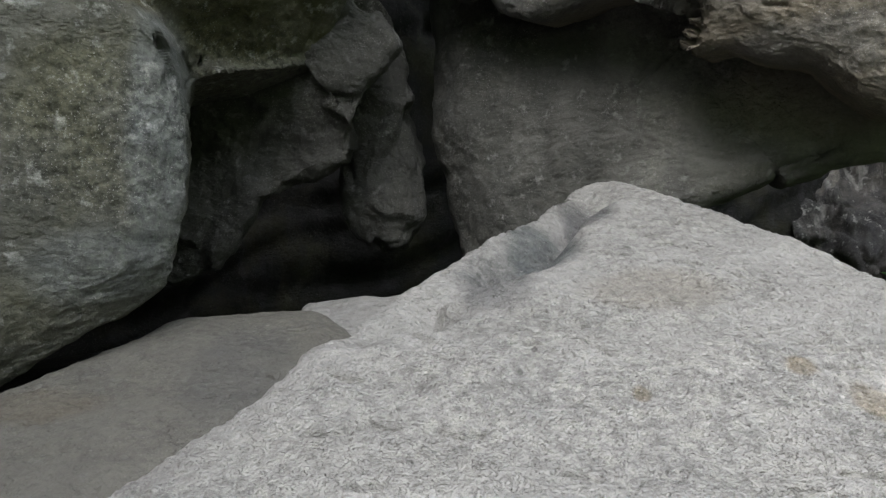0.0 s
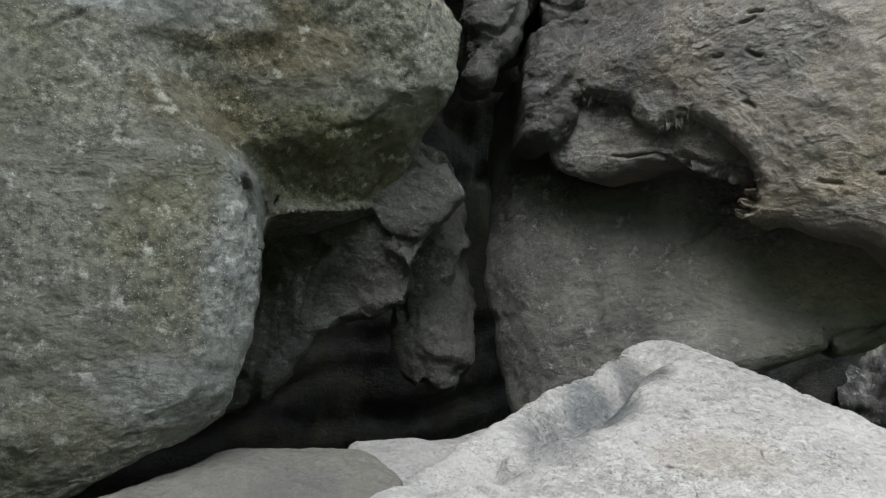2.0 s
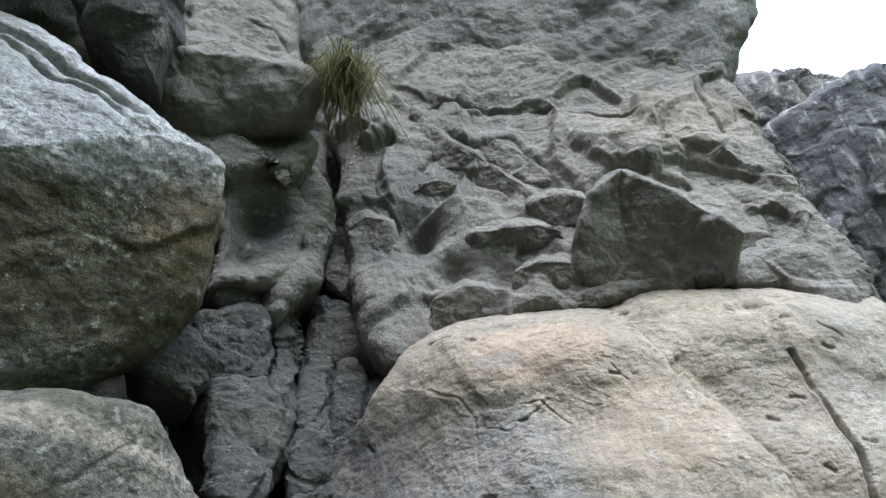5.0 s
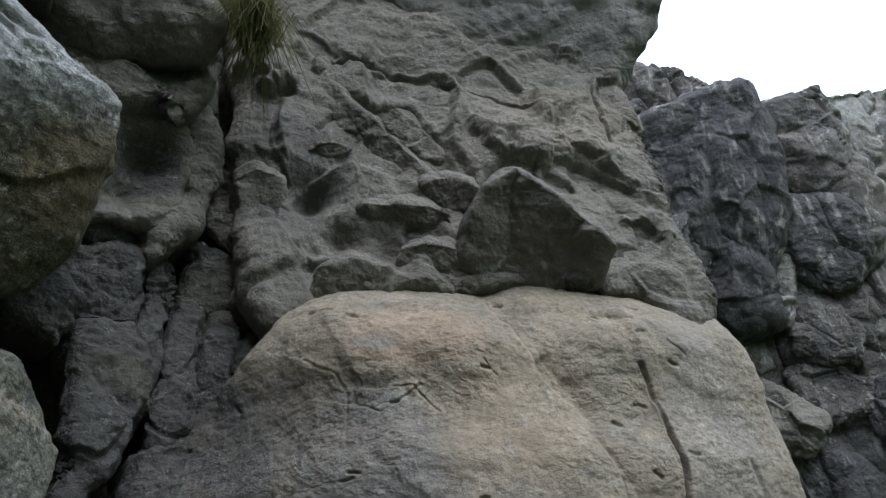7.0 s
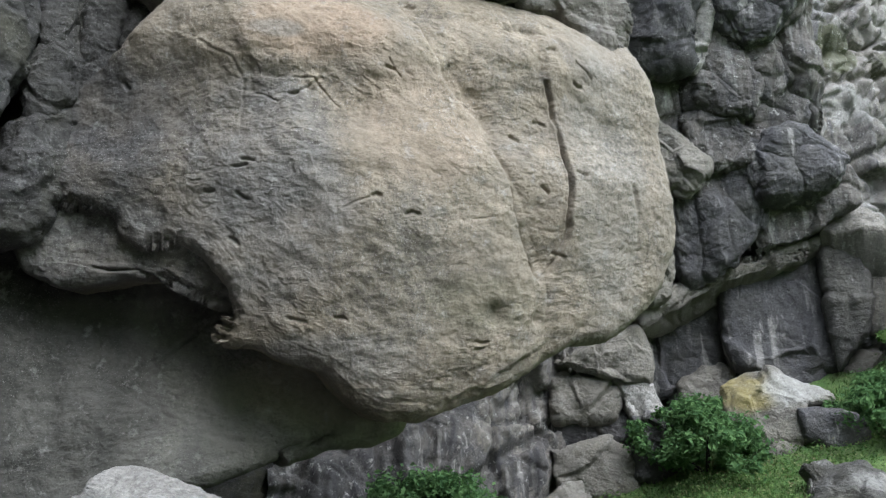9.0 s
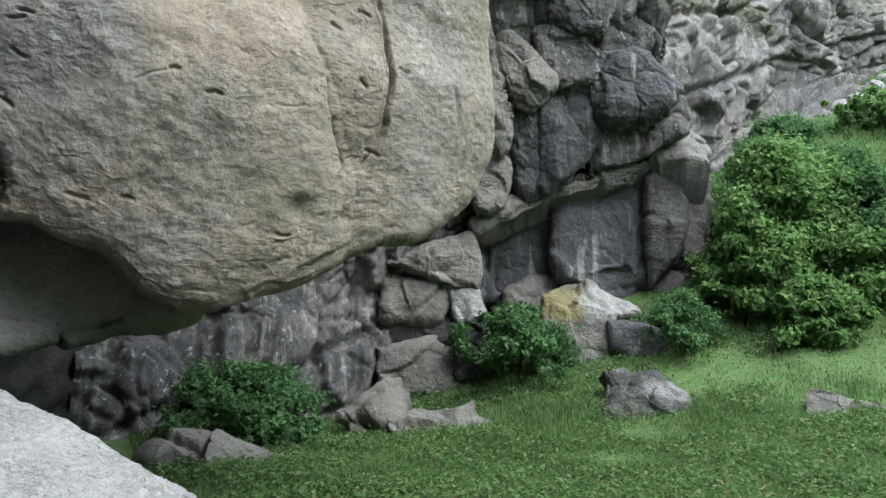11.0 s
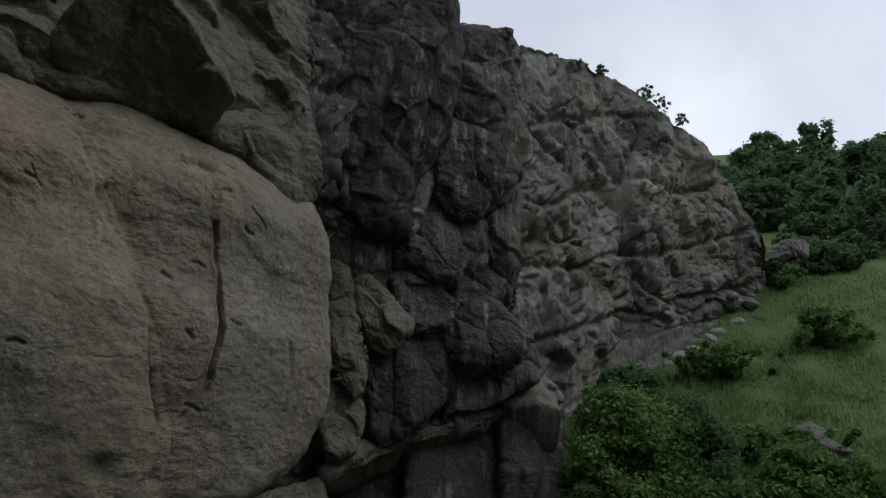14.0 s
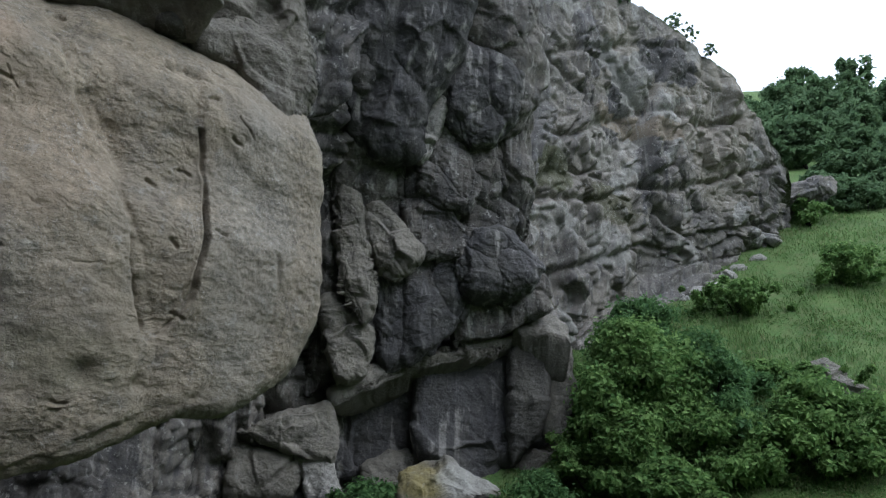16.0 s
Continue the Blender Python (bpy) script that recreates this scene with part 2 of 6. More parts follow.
def leaf_material(name, dark, light, dry=(0.2, 0.16, 0.06), amount=0.0):
    m = bpy.data.materials.new(name)
    m.use_nodes = True
    n, l = m.node_tree.nodes, m.node_tree.links
    shader = n["Principled BSDF"]
    island = n.new("ShaderNodeNewGeometry")
    ramp = n.new("ShaderNodeValToRGB")
    dark, light, dry = (tuple(0.72 * v for v in tone) for tone in (dark, light, dry))
    ramp.color_ramp.elements[0].color, ramp.color_ramp.elements[1].color = (*dark, 1), (*light, 1)
    if amount:
        ramp.color_ramp.elements[1].position = 1 - amount
        ramp.color_ramp.elements.new(1.0).color = (*dry, 1)
    l.new(island.outputs["Random Per Island"], ramp.inputs[0])
    patch = n.new("ShaderNodeTexNoise")
    patch.inputs["Scale"].default_value = 0.9
    l.new(island.outputs["Position"], patch.inputs["Vector"])
    tone = n.new("ShaderNodeMix")
    tone.data_type, tone.blend_type = "RGBA", "MULTIPLY"
    tone.inputs[7].default_value = (0.55, 0.62, 0.6, 1)
    l.new(patch.outputs["Fac"], tone.inputs[0])
    l.new(ramp.outputs[0], tone.inputs[6])
    l.new(tone.outputs[2], shader.inputs["Base Color"])
    shader.inputs["Roughness"].default_value = 0.8
    shader.inputs["Specular IOR Level"].default_value = 0.15
    glow = n.new("ShaderNodeBsdfTranslucent")
    l.new(tone.outputs[2], glow.inputs["Color"])
    both = n.new("ShaderNodeMixShader")
    both.inputs[0].default_value = 0.5
    l.new(shader.outputs[0], both.inputs[1])
    l.new(glow.outputs[0], both.inputs[2])
    l.new(both.outputs[0], n["Material Output"].inputs["Surface"])
    return m


def turf_material(name, low, high, dry):
    m = bpy.data.materials.new(name)
    m.use_nodes = True
    n, l = m.node_tree.nodes, m.node_tree.links
    shader = n["Principled BSDF"]
    where = n.new("ShaderNodeNewGeometry").outputs["Position"]
    ramps = []
    for scale, a, c in ((0.8, low, high), (5.0, high, dry), (40.0, (0.4, 0.4, 0.4), (1.5, 1.5, 1.5))):
        noise_node, ramp = n.new("ShaderNodeTexNoise"), n.new("ShaderNodeValToRGB")
        noise_node.inputs["Scale"].default_value, noise_node.inputs["Detail"].default_value = scale, 5
        l.new(where, noise_node.inputs["Vector"])
        l.new(noise_node.outputs["Fac"], ramp.inputs[0])
        ramp.color_ramp.elements[0].position, ramp.color_ramp.elements[1].position = 0.35, 0.68
        ramp.color_ramp.elements[0].color, ramp.color_ramp.elements[1].color = (*a, 1), (*c, 1)
        ramps.append(ramp.outputs[0])
    colour = ramps[0]
    for other, how, amount in ((ramps[1], "MIX", 0.35), (ramps[2], "MULTIPLY", 0.8)):
        node = n.new("ShaderNodeMix")
        node.data_type, node.blend_type = "RGBA", how
        node.inputs[0].default_value = amount
        l.new(colour, node.inputs[6])
        l.new(other, node.inputs[7])
        colour = node.outputs[2]
    l.new(colour, shader.inputs["Base Color"])
    shader.inputs["Roughness"].default_value, shader.inputs["Specular IOR Level"].default_value = 0.9, 0.1
    return m


PALE = stone_material("pale_granite", (0.66, 0.636, 0.592), (0.55, 0.532, 0.497), (0.47, 0.456, 0.43), 0.06, 0.25, 0.0, 1.2, bump=1.4, speckle=0.4, flake=1.0)
SAND = stone_material("sandy_rock", (0.29, 0.276, 0.236), (0.24, 0.228, 0.196), (0.19, 0.18, 0.157), 0.1, 0.1, 0.0, 0.55)
LICHEN = stone_material("lichened_rock", (0.245, 0.242, 0.2), (0.17, 0.168, 0.137), (0.115, 0.113, 0.097), 0.4, 0.4, 0.0, 1.15, speckle=0.75)
# Grey lowered further, for the shade the stacked blocks stand in.
DIM = stone_material("shaded_grey_rock", (0.15, 0.146, 0.136), (0.1, 0.098, 0.092), (0.06, 0.059, 0.057), 0.3, 0.25, 0.2)
MAIN = stone_material("buff_granite", (0.5, 0.43, 0.325), (0.4, 0.352, 0.28), (0.26, 0.236, 0.2), 0.1, 0.25, 0.0, 1.35, bump=0.8, speckle=0.4, flake=1.2)
ROOF = stone_material("dark_overhang_rock", (0.42, 0.405, 0.37), (0.3, 0.29, 0.27), (0.2, 0.195, 0.19), 0.3, 0.12, 0.4, 0.7)
# Tone set low so the cleft's shade sits in the colour; dark stones share it.
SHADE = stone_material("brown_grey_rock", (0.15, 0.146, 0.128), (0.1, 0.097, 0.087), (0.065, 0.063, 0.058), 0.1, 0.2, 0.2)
UNDER = stone_material("streaked_grey_rock", (0.42, 0.41, 0.362), (0.3, 0.295, 0.262), (0.2, 0.198, 0.18), 0.1, 0.3, 0.3, flake=0.8)
SLAB = stone_material("dark_basalt_slab", (0.15, 0.146, 0.146), (0.1, 0.098, 0.1), (0.06, 0.06, 0.065), 0.1, 0.2, 0.5, 0.6, drip=0.75, flake=0.3)
# Near-black: the darkness of unlit hollows is put into this colour.
DEEP = stone_material("shade_dark_rock", (0.04, 0.039, 0.036), (0.028, 0.027, 0.025), (0.02, 0.019, 0.018), 0.3, 0.0, 0.4, 0.7)
KNOB = stone_material("weathered_knobbly_rock", (0.36, 0.335, 0.285), (0.25, 0.235, 0.203), (0.155, 0.147, 0.132), 0.15, 0.25, 0.1)
CLIFF = stone_material("basalt_cliff", (0.42, 0.385, 0.34), (0.2, 0.19, 0.178), (0.085, 0.083, 0.086), 0.2, 0.55, 0.85, 0.7, speckle=0.5, drip=0.6, flake=0.9)
CRAG = stone_material("dark_lobed_basalt", (0.29, 0.265, 0.235), (0.1, 0.096, 0.093), (0.045, 0.045, 0.048), 0.05, 0.5, 0.6, 0.9, speckle=0.35, drip=0.7)
EARTH = stone_material("stony_earth", (0.2, 0.17, 0.13), (0.13, 0.11, 0.085), (0.08, 0.07, 0.055), 0.2, 0.1, 0.0, 0.8)
SOIL = turf_material("turf", (0.042, 0.085, 0.027), (0.075, 0.135, 0.042), (0.15, 0.135, 0.07))
GRASS = leaf_material("grass", (0.088, 0.176, 0.053), (0.220, 0.352, 0.114), (0.4, 0.36, 0.2), 0.18)
LEAVES = leaf_material("leaves", (0.1, 0.21, 0.06), (0.33, 0.5, 0.165))
NETTLE = leaf_material("nettle_leaves", (0.085, 0.18, 0.07), (0.2, 0.35, 0.13))
STRAW = leaf_material("dry_grass", (0.13, 0.14, 0.05), (0.3, 0.28, 0.13))
# Greyer and bluer than LEAVES: distance haze is mixed into the colour.
CANOPY = leaf_material("tree_leaves", (0.105, 0.18, 0.09), (0.225, 0.335, 0.165))
BARK = stone_material("bark", (0.12, 0.1, 0.075), (0.07, 0.06, 0.045), (0.05, 0.045, 0.035), 0.1, 0.1, 0.0)


# ---- rocks ----
def heart_of(border):
    """The place inside an outline from which most of it can be seen, near its middle."""
    low, high = border.min(0), border.max(0)
    trial = np.stack(np.meshgrid(np.linspace(low[0], high[0], 31)[3:-3], np.linspace(low[1], high[1], 31)[3:-3]), -1).reshape(-1, 2)
    trial = np.vstack([border.mean(0)[None], trial])
    some = border[:: max(1, len(border) // 240)]
    a = some[None] - trial[:, None]
    c = np.roll(a, -1, 1)
    turn = a[..., 0] * c[..., 1] - a[..., 1] * c[..., 0]
    wrong = (turn * np.sign(turn.sum(1, keepdims=True)) <= 0).mean(1)
    off = np.linalg.norm((trial - border.mean(0)) / (high - low), axis=1)
    near = np.sqrt((a**2).sum(2)).min(1) / max(high - low)
    return trial[np.argmin(wrong * 10 + 0.2 * off - 0.3 * near)]


def rock(name, at, turn, lean, outline, mat=None, label="", category="rock", front=0.3, back=0.8, rim=0.3, edge=0.3, rough=0.05, scale=1.6,
         facets=0.0, fscale=1.6, tilt=0.0, chips=1.0, cracks=(), spots=(), stains_shade=(), around=360, inward=120, seed=1, group="", knobs=(), ridges=(), areas=(), cuts=(), sharp=0.35, ragged=0.0, flaky=0.0022, nicks=(0, 0.1), lobes=0.0, lscale=1.3, parent=None):
    """A solid rock: its outline in metres, seen from the front; front: how far its middle bulges; rim and edge: depth
    and width of the rounding at its
    outline. cracks: (line, width, depth, shelf, reach), where the side to the left of the line falls back by shelf over
    reach; spots: (place, reach, height); knobs: (place, half width, half height, height, turn), lumps that swell
    towards an undercut lower lip; ridges: (line, slope on its left, on its right, reach);
    areas: (outline, height, edge), raised or sunk; cuts: (outline, hinge line, slope, edge), faces that fall away from
    their hinge; flaky: the height of scaled-off flakes; nicks: how many short cracks, and how long; lobes: the height
    of upright rounded lobes; sharp: how straight the outline runs; ragged: its unevenness; stained patches and
    painted-in shade or light: (place, half width, half height, colour, strength)."""
    border = closed_curve(outline, around, sharp)
    span = border.max(0) - border.min(0)
    border = border + ragged * min(span) * np.stack([layers(np.c_[border, 0 * border[:, 0]] / min(span), 5, 4, seed + k) for k in (60, 61)], 1)
    mid = heart_of(border)
    ins = np.r_[0.001, np.sqrt(np.linspace(0, 1, inward))[1:] ** 1.1]
    outs = np.linspace(1, 0.01, max(10, inward // 6))[1:]
    rho = np.r_[ins, outs]
    flat = (mid + rho[:, None, None] * (border - mid)[None]).reshape(-1, 2)
    faces_front = np.repeat(np.r_[np.ones(inward), np.zeros(len(outs))], around)
    inner = np.full(len(flat), 1e9)
    some = border[:: max(1, around // 220)]
    for q in some:
        inner = np.minimum(inner, (flat[:, 0] - q[0]) ** 2 + (flat[:, 1] - q[1]) ** 2)
    slack = (np.r_[1 - ins, 0 * outs][:, None] * np.linalg.norm(border - mid, axis=1)[None]).ravel()
    inner = np.minimum(np.sqrt(inner), slack)
    half = (border.max(0) - border.min(0)) / 2
    centre = (border.max(0) + border.min(0)) / 2
    swell = front * (1 - (((flat - centre) / half) ** 2).sum(1) * 0.8)
    turned = np.sqrt(np.maximum(0, 1 - (1 - np.minimum(inner / edge, 1)) ** 2)) * rim
    behind = np.repeat(np.r_[np.zeros(inward), back * (1 - outs**3) ** 0.5], around)
    fall = np.zeros(len(flat))
    for line, up, down, reach in ridges:
        wavy = flat + 0.05 * np.stack([layers(np.c_[flat, 0 * fall], 2.5, 4, seed + 95), layers(np.c_[flat, 0 * fall], 2.5, 4, seed + 96)], 1)
        far, side = to_line(wavy, line)
        fall += faces_front * np.where(side > 0, up, down) * reach * np.tanh(far / reach)
    for line, hinge, slope, soft in cuts:
        wavy = flat + 0.04 * np.stack([layers(np.c_[flat, 0 * fall], 3.0, 4, seed + 97), layers(np.c_[flat, 0 * fall], 3.0, 4, seed + 98)], 1)
        fall += faces_front * within(wavy, line, soft) * slope * (np.sqrt(to_line(wavy, hinge)[0] ** 2 + soft**2) - soft)
    fall[inward * around :] = np.tile(fall[(inward - 1) * around : inward * around], len(outs))
    p = np.stack([flat[:, 0], -(swell + turned) + behind + fall, flat[:, 1]], 1)
    normal = grid_normals(p, len(rho), around, True)
    if (normal[: around * inward // 2] @ (0, -1, 0)).mean() < 0:
        normal = -normal
    normal[:around] = (0, -1, 0)
    inside = (faces_front > 0) & (inner > 0.5 * edge)
    normal[inside & (normal[:, 1] > 0)] *= -1
    normal[inside & (normal[:, 1] > -0.25)] = (0, -1, 0)
    q = p + np.array([seed * 7.31, seed * 3.17, seed * 5.71])
    d = rough * (1.5 * layers(q, scale / 2.2, 3, seed) + 0.9 * layers(q, scale * 1.7, 4, seed + 9))
    d += rough * 0.45 * (creases(q, scale * 1.1, 3, seed + 5) - 0.6)
    d += 0.01 * chips * layers(q * (1, 1, 1.6), 5.5, 3, seed + 2) + 0.008 * chips * layers(q, 15, 3, seed + 3)
    scaly = 6.0 * layers(q * (1, 1, 1.5), 4.2, 5, seed + 110, 0.62)
    shed = scaly - np.floor(scaly)
    d += flaky * faces_front * (np.floor(scaly) % 3 + step01(0.8, 1.0, shed) * np.where(np.floor(scaly) % 3 == 2, -2, 1)) * step01(-0.35, 0.15, layers(q, 1.3, 2, seed + 112)) * np.repeat(np.r_[step01(0.0, 0.2, ins), 0 * outs], around)
    if lobes:
        folded = q + 0.16 * np.stack([layers(q, 1.5, 3, seed + k) for k in (6, 7, 8)], 1)
        for share, size in ((1.0, lscale), (0.25, lscale * 2.3)):
            a, b, who, off = cells(folded * (1, 1, 0.5), size, seed + 130)
            d += faces_front * lobes * share * (np.sqrt(np.minimum(1, (b - a) * 1.8)) * (0.45 + 0.9 * who) - 0.6)
    if facets or tilt:
        bent = q + 0.12 * np.stack([layers(q, 1.7, 3, seed + k) for k in (1, 2, 3)], 1)
        for k, (share, size) in enumerate(((1.0, fscale), (0.3, fscale * 2.3))):
            a, b, who, off = cells(bent, size, seed + 17 * k)
            d += share * (facets * (1.2 * who + 0.25 * np.minimum(1, (b - a) * 6.0) - 0.8) + tilt * off / size) * step01(0.0, 0.16, b - a)
    jitter = 0.035 * np.stack([layers(q, 4.0, 4, seed + 70), layers(q, 4.0, 4, seed + 71)], 1)
    rng = random.Random(seed)
    for _ in range(nicks[0]):
        start, way = flat[rng.randrange(around * inward // 12, around * inward)], rng.uniform(-0.7, 0.35)
        step = rng.uniform(0.4, 1.0) * nicks[1]
        ends = [(start[0] + k * step * math.cos(way) / 2, start[1] + k * step * math.sin(way) / 2 + rng.uniform(-0.15, 0.15) * step) for k in (0, 1, 2)]
        close = (np.abs(flat[:, 0] - start[0]) < 1.5 * nicks[1]) & (np.abs(flat[:, 1] - start[1]) < 1.5 * nicks[1]) & (faces_front > 0)
        d[close] -= 0.024 * np.exp(-((to_line(flat[close] + 0.4 * jitter[close], ends)[0] / 0.011) ** 2))
    for line, width, depth, shelf, reach in cracks:
        far, side = to_line(flat + jitter, line)
        uneven = np.clip(0.6 + 1.2 * layers(q, 3.0, 3, seed + 40), 0.1, 1.4)
        d -= faces_front * depth * uneven * np.exp(-((far / width) ** 2))
        if shelf:
            d -= faces_front * np.where(side > 0, shelf * step01(0, reach, far) * step01(reach * 7, reach * 1.2, far), 0)
    for line, height, soft in areas:
        d += faces_front * height * within(flat + 1.5 * jitter, line, soft)
    bent_flat = flat + 6.0 * jitter + 0.06 * np.stack([layers(q, 1.6, 2, seed + 80), layers(q, 1.6, 2, seed + 81)], 1)
    for place, wide, tall, height, slant in knobs:
        du, dv = bent_flat[:, 0] - place[0], bent_flat[:, 1] - place[1]
        c, w = math.cos(math.radians(slant)), math.sin(math.radians(slant))
        ru, rv = (du * c + dv * w) / wide, (dv * c - du * w) / tall
        body = np.maximum(0, 1 - np.abs(ru) ** 2.6) ** 0.7
        d += faces_front * height * body * step01(1.1, -0.35, rv) * step01(-0.95, -0.5, rv)
    for place, reach, height in spots:
        far = np.linalg.norm(flat - np.array(place), axis=1)
        d += faces_front * height * np.exp(-((far / reach) ** 2))
    p = p + normal * d[:, None]
    me = mesh_of(name, p, grid_faces(len(rho), around, True))
    tint = np.zeros((len(p), 4))
    for place, wide, tall, colour, strength in stains_shade:
        far = np.hypot((flat[:, 0] - place[0]) / wide, (flat[:, 1] - place[1]) / tall) + 0.35 * layers(q, 1.6, 4, seed + 90)
        k = (strength * (1 - step01(0.6, 1.15, far)) * faces_front)[:, None]
        old = tint[:, 3:] * (1 - k)
        tint[:, :3] = (tint[:, :3] * old + np.array(colour) * k) / np.maximum(old + k, 1e-5)
        tint[:, 3:] = old + k
    layer = me.color_attributes.new("stain_shade", "FLOAT_COLOR", "POINT")
    layer.data.foreach_set("color", tint.astype(np.float32).ravel())
    me.materials.append(mat)
    ob = new(name, me)
    ob.matrix_world = pose(*at, lean, 0, turn)
    if parent:
        ob.parent = parent
        ob.matrix_parent_inverse = parent.matrix_world.inverted()
        return ob
    return tagged(ob, label or "weathered grey boulder wedged in the cliff", category, group)


# ---- ground ----
def ground_height(x, y):
    rise = 0.9 * np.log1p(np.exp(np.clip((np.minimum(x, 60) - 9.6) / 1.2, -30, 60)))
    rise = rise - 2.0 * step01(25, 42, x)
    z = 1.1 + rise + 6 * np.tanh((y - 5) / 20) * step01(7, 14, x)
    # Hill behind the camera, out of view, added to hold back low skylight.
    unseen_hill = 22 * np.tanh(2.4 * np.log1p(np.exp(np.clip((-y - 26) / 3, -30, 60))) / 22)
    return z + unseen_hill - 0.55 * np.exp(-((x / 4) ** 2 + (y / 4) ** 2))


def rough_ground(x, y):
    p = np.stack([x, y, 0 * x], -1).reshape(-1, 3)
    return ground_height(x, y) + (0.22 * layers(p, 0.33, 3, 5) + 0.06 * layers(p, 1.4, 3, 6)).reshape(np.shape(x)) * step01(2, 7, np.hypot(x, y))


def spread(a, b, near, count, power=3):
    """Steps that are fine round near and coarse towards a and b."""
    t = np.linspace(-1, 1, count)
    return near + np.where(t < 0, (near - a) * -np.abs(t) ** power, (b - near) * t**power)


gx, gy = np.meshgrid(spread(-900, 900, 12, 320), spread(-900, 900, 3, 320))
gz = rough_ground(gx.ravel(), gy.ravel())
ground = new("ground", mesh_of("ground", np.stack([gx.ravel(), gy.ravel(), gz], 1), grid_faces(320, 320)))
ground.data.materials.append(SOIL)
ground.data.materials.append(EARTH)
centre_x, centre_y = (gx[:-1, :-1] + gx[1:, 1:]).ravel() / 2, (gy[:-1, :-1] + gy[1:, 1:]).ravel() / 2
stony = (centre_x + 0.8 * layers(np.stack([centre_x, centre_y, 0 * centre_x], 1), 0.6, 3, 88) < 4.6 - 0.25 * np.clip(centre_y, -12, 12)) & (centre_y > -13) & (centre_x > -14)
ground.data.polygons.foreach_set("material_index", stony.astype(np.int32))
tagged(ground, "steep green grassy slope below the cliff", "ground", kind="structure")


# ---- the long cliff ----
def cliff(name, plan, base, top, forward, label, mat, columns=680, rows=360, back=14.0, rough=1.0, seed=3, crusts=True, stains_shade=()):
    """A rough rock face along a bent line in plan; base and top: heights along it; forward: how far it leans out, by the share of the line and of the height;
    stains_shade: (share of the line, height, half width, half height, colour, strength)."""
    plan = np.array(plan, float)
    length = np.r_[0, np.cumsum(np.linalg.norm(np.diff(plan, axis=0), axis=1))]
    s = np.linspace(0, length[-1], columns)
    line = np.stack([np.interp(s, length, plan[:, k]) for k in (0, 1)], 1)
    for _ in range(30):
        line[1:-1] = (line[:-2] + line[1:-1] * 2 + line[2:]) / 4
    ahead = np.gradient(line, axis=0)
    ahead /= np.linalg.norm(ahead, axis=1, keepdims=True)
    out = np.stack([ahead[:, 1], -ahead[:, 0]], 1)
    share = s / s[-1]
    low, high = np.interp(share, *base), np.interp(share, *top)
    low, high = (np.convolve(np.r_[[v[0]] * 12, v, [v[-1]] * 12], np.ones(25) / 25, "valid") for v in (low, high))
    cap = max(12, rows // 8)
    k = np.r_[np.linspace(0, 1, rows), np.full(cap, 1.0)]
    inset = np.r_[np.zeros(rows), np.linspace(0, 1, cap + 1)[1:] ** 1.5 * back]
    z = low + k[:, None] * (high - low) - 0.02 * inset[:, None]
    fw = forward(share[None], k[:, None]) - inset[:, None]
    g = np.stack([line[:, 0] + out[:, 0] * fw, line[:, 1] + out[:, 1] * fw, z], -1)
    p = g.reshape(-1, 3)
    normal = grid_normals(p, rows + cap, columns)
    if (normal[: rows * columns] @ np.array([out[:, 0].mean(), out[:, 1].mean(), 0])).mean() < 0:
        normal = -normal
    bent = p + 0.5 * np.stack([layers(p, 0.5, 3, seed + 20 + n) for n in range(3)], 1)
    a, b, who, tip = cells(bent * (1, 1, 0.4), 0.5, seed)
    d = rough * ((0.75 * who - 0.35 + 0.5 * tip) * step01(0.0, 0.1, b - a) - 0.2 * np.exp(-(((b - a) / 0.04) ** 2)))
    a, b, who, tip = cells(bent * (1, 1, 0.45), 1.25, seed + 8)
    d += rough * ((0.3 * who - 0.1 + 0.28 * tip) * step01(0.0, 0.12, b - a) - 0.08 * np.exp(-(((b - a) / 0.05) ** 2)))
    a, b, who, tip = cells(bent * (1, 1, 0.6), 3.4, seed + 15)
    d += rough * ((0.11 * who + 0.1 * tip) * step01(0.0, 0.22, b - a) - 0.03 * np.exp(-(((b - a) / 0.08) ** 2)))
    d += rough * (0.5 * layers(p, 0.35, 3, seed + 1) + 0.14 * layers(p, 2.6, 4, seed + 2) + 0.05 * layers(p, 8, 3, seed + 4))
    beds = p[:, 2] - 0.45 * p[:, 0] + 0.5 * layers(p, 0.4, 2, seed + 6)
    foot = np.repeat(step01(0.3, 0.12, np.r_[np.linspace(0, 1, rows), np.ones(cap)])[:, None] * step01(0.36, 0.42, share)[None], 1, 1).ravel()
    d -= rough * 0.2 * np.exp(-((np.abs((beds / 1.9) % 1 - 0.5) / 0.06) ** 2))
    d = d * (1 - 0.6 * foot) + rough * foot * 0.22 * (np.abs((beds / 0.42) % 1 - 0.5) * 2 + 0.8 * wave(np.stack([p[:, 0] * 0.6, p[:, 1] * 0.6, beds * 5], 1), 1.0, seed + 66))
    fluted = wave(np.stack([p[:, 0] * 1.6, p[:, 1] * 1.6, p[:, 2] * 0.22], 1), 1.0, seed + 67)
    d += rough * 0.16 * np.repeat(step01(0.6, 0.75, np.r_[np.linspace(0, 1, rows), np.zeros(cap)]), columns) * (np.abs(fluted) * 2 - 0.6)
    d *= np.repeat(np.r_[1 - 0.6 * step01(0.86, 1.0, np.linspace(0, 1, rows)), np.full(cap, 0.35)], columns)
    p = p + normal * d[:, None]
    me = mesh_of(name, p, grid_faces(rows + cap, columns))
    layer = me.color_attributes.new("stain_shade", "FLOAT_COLOR", "POINT")
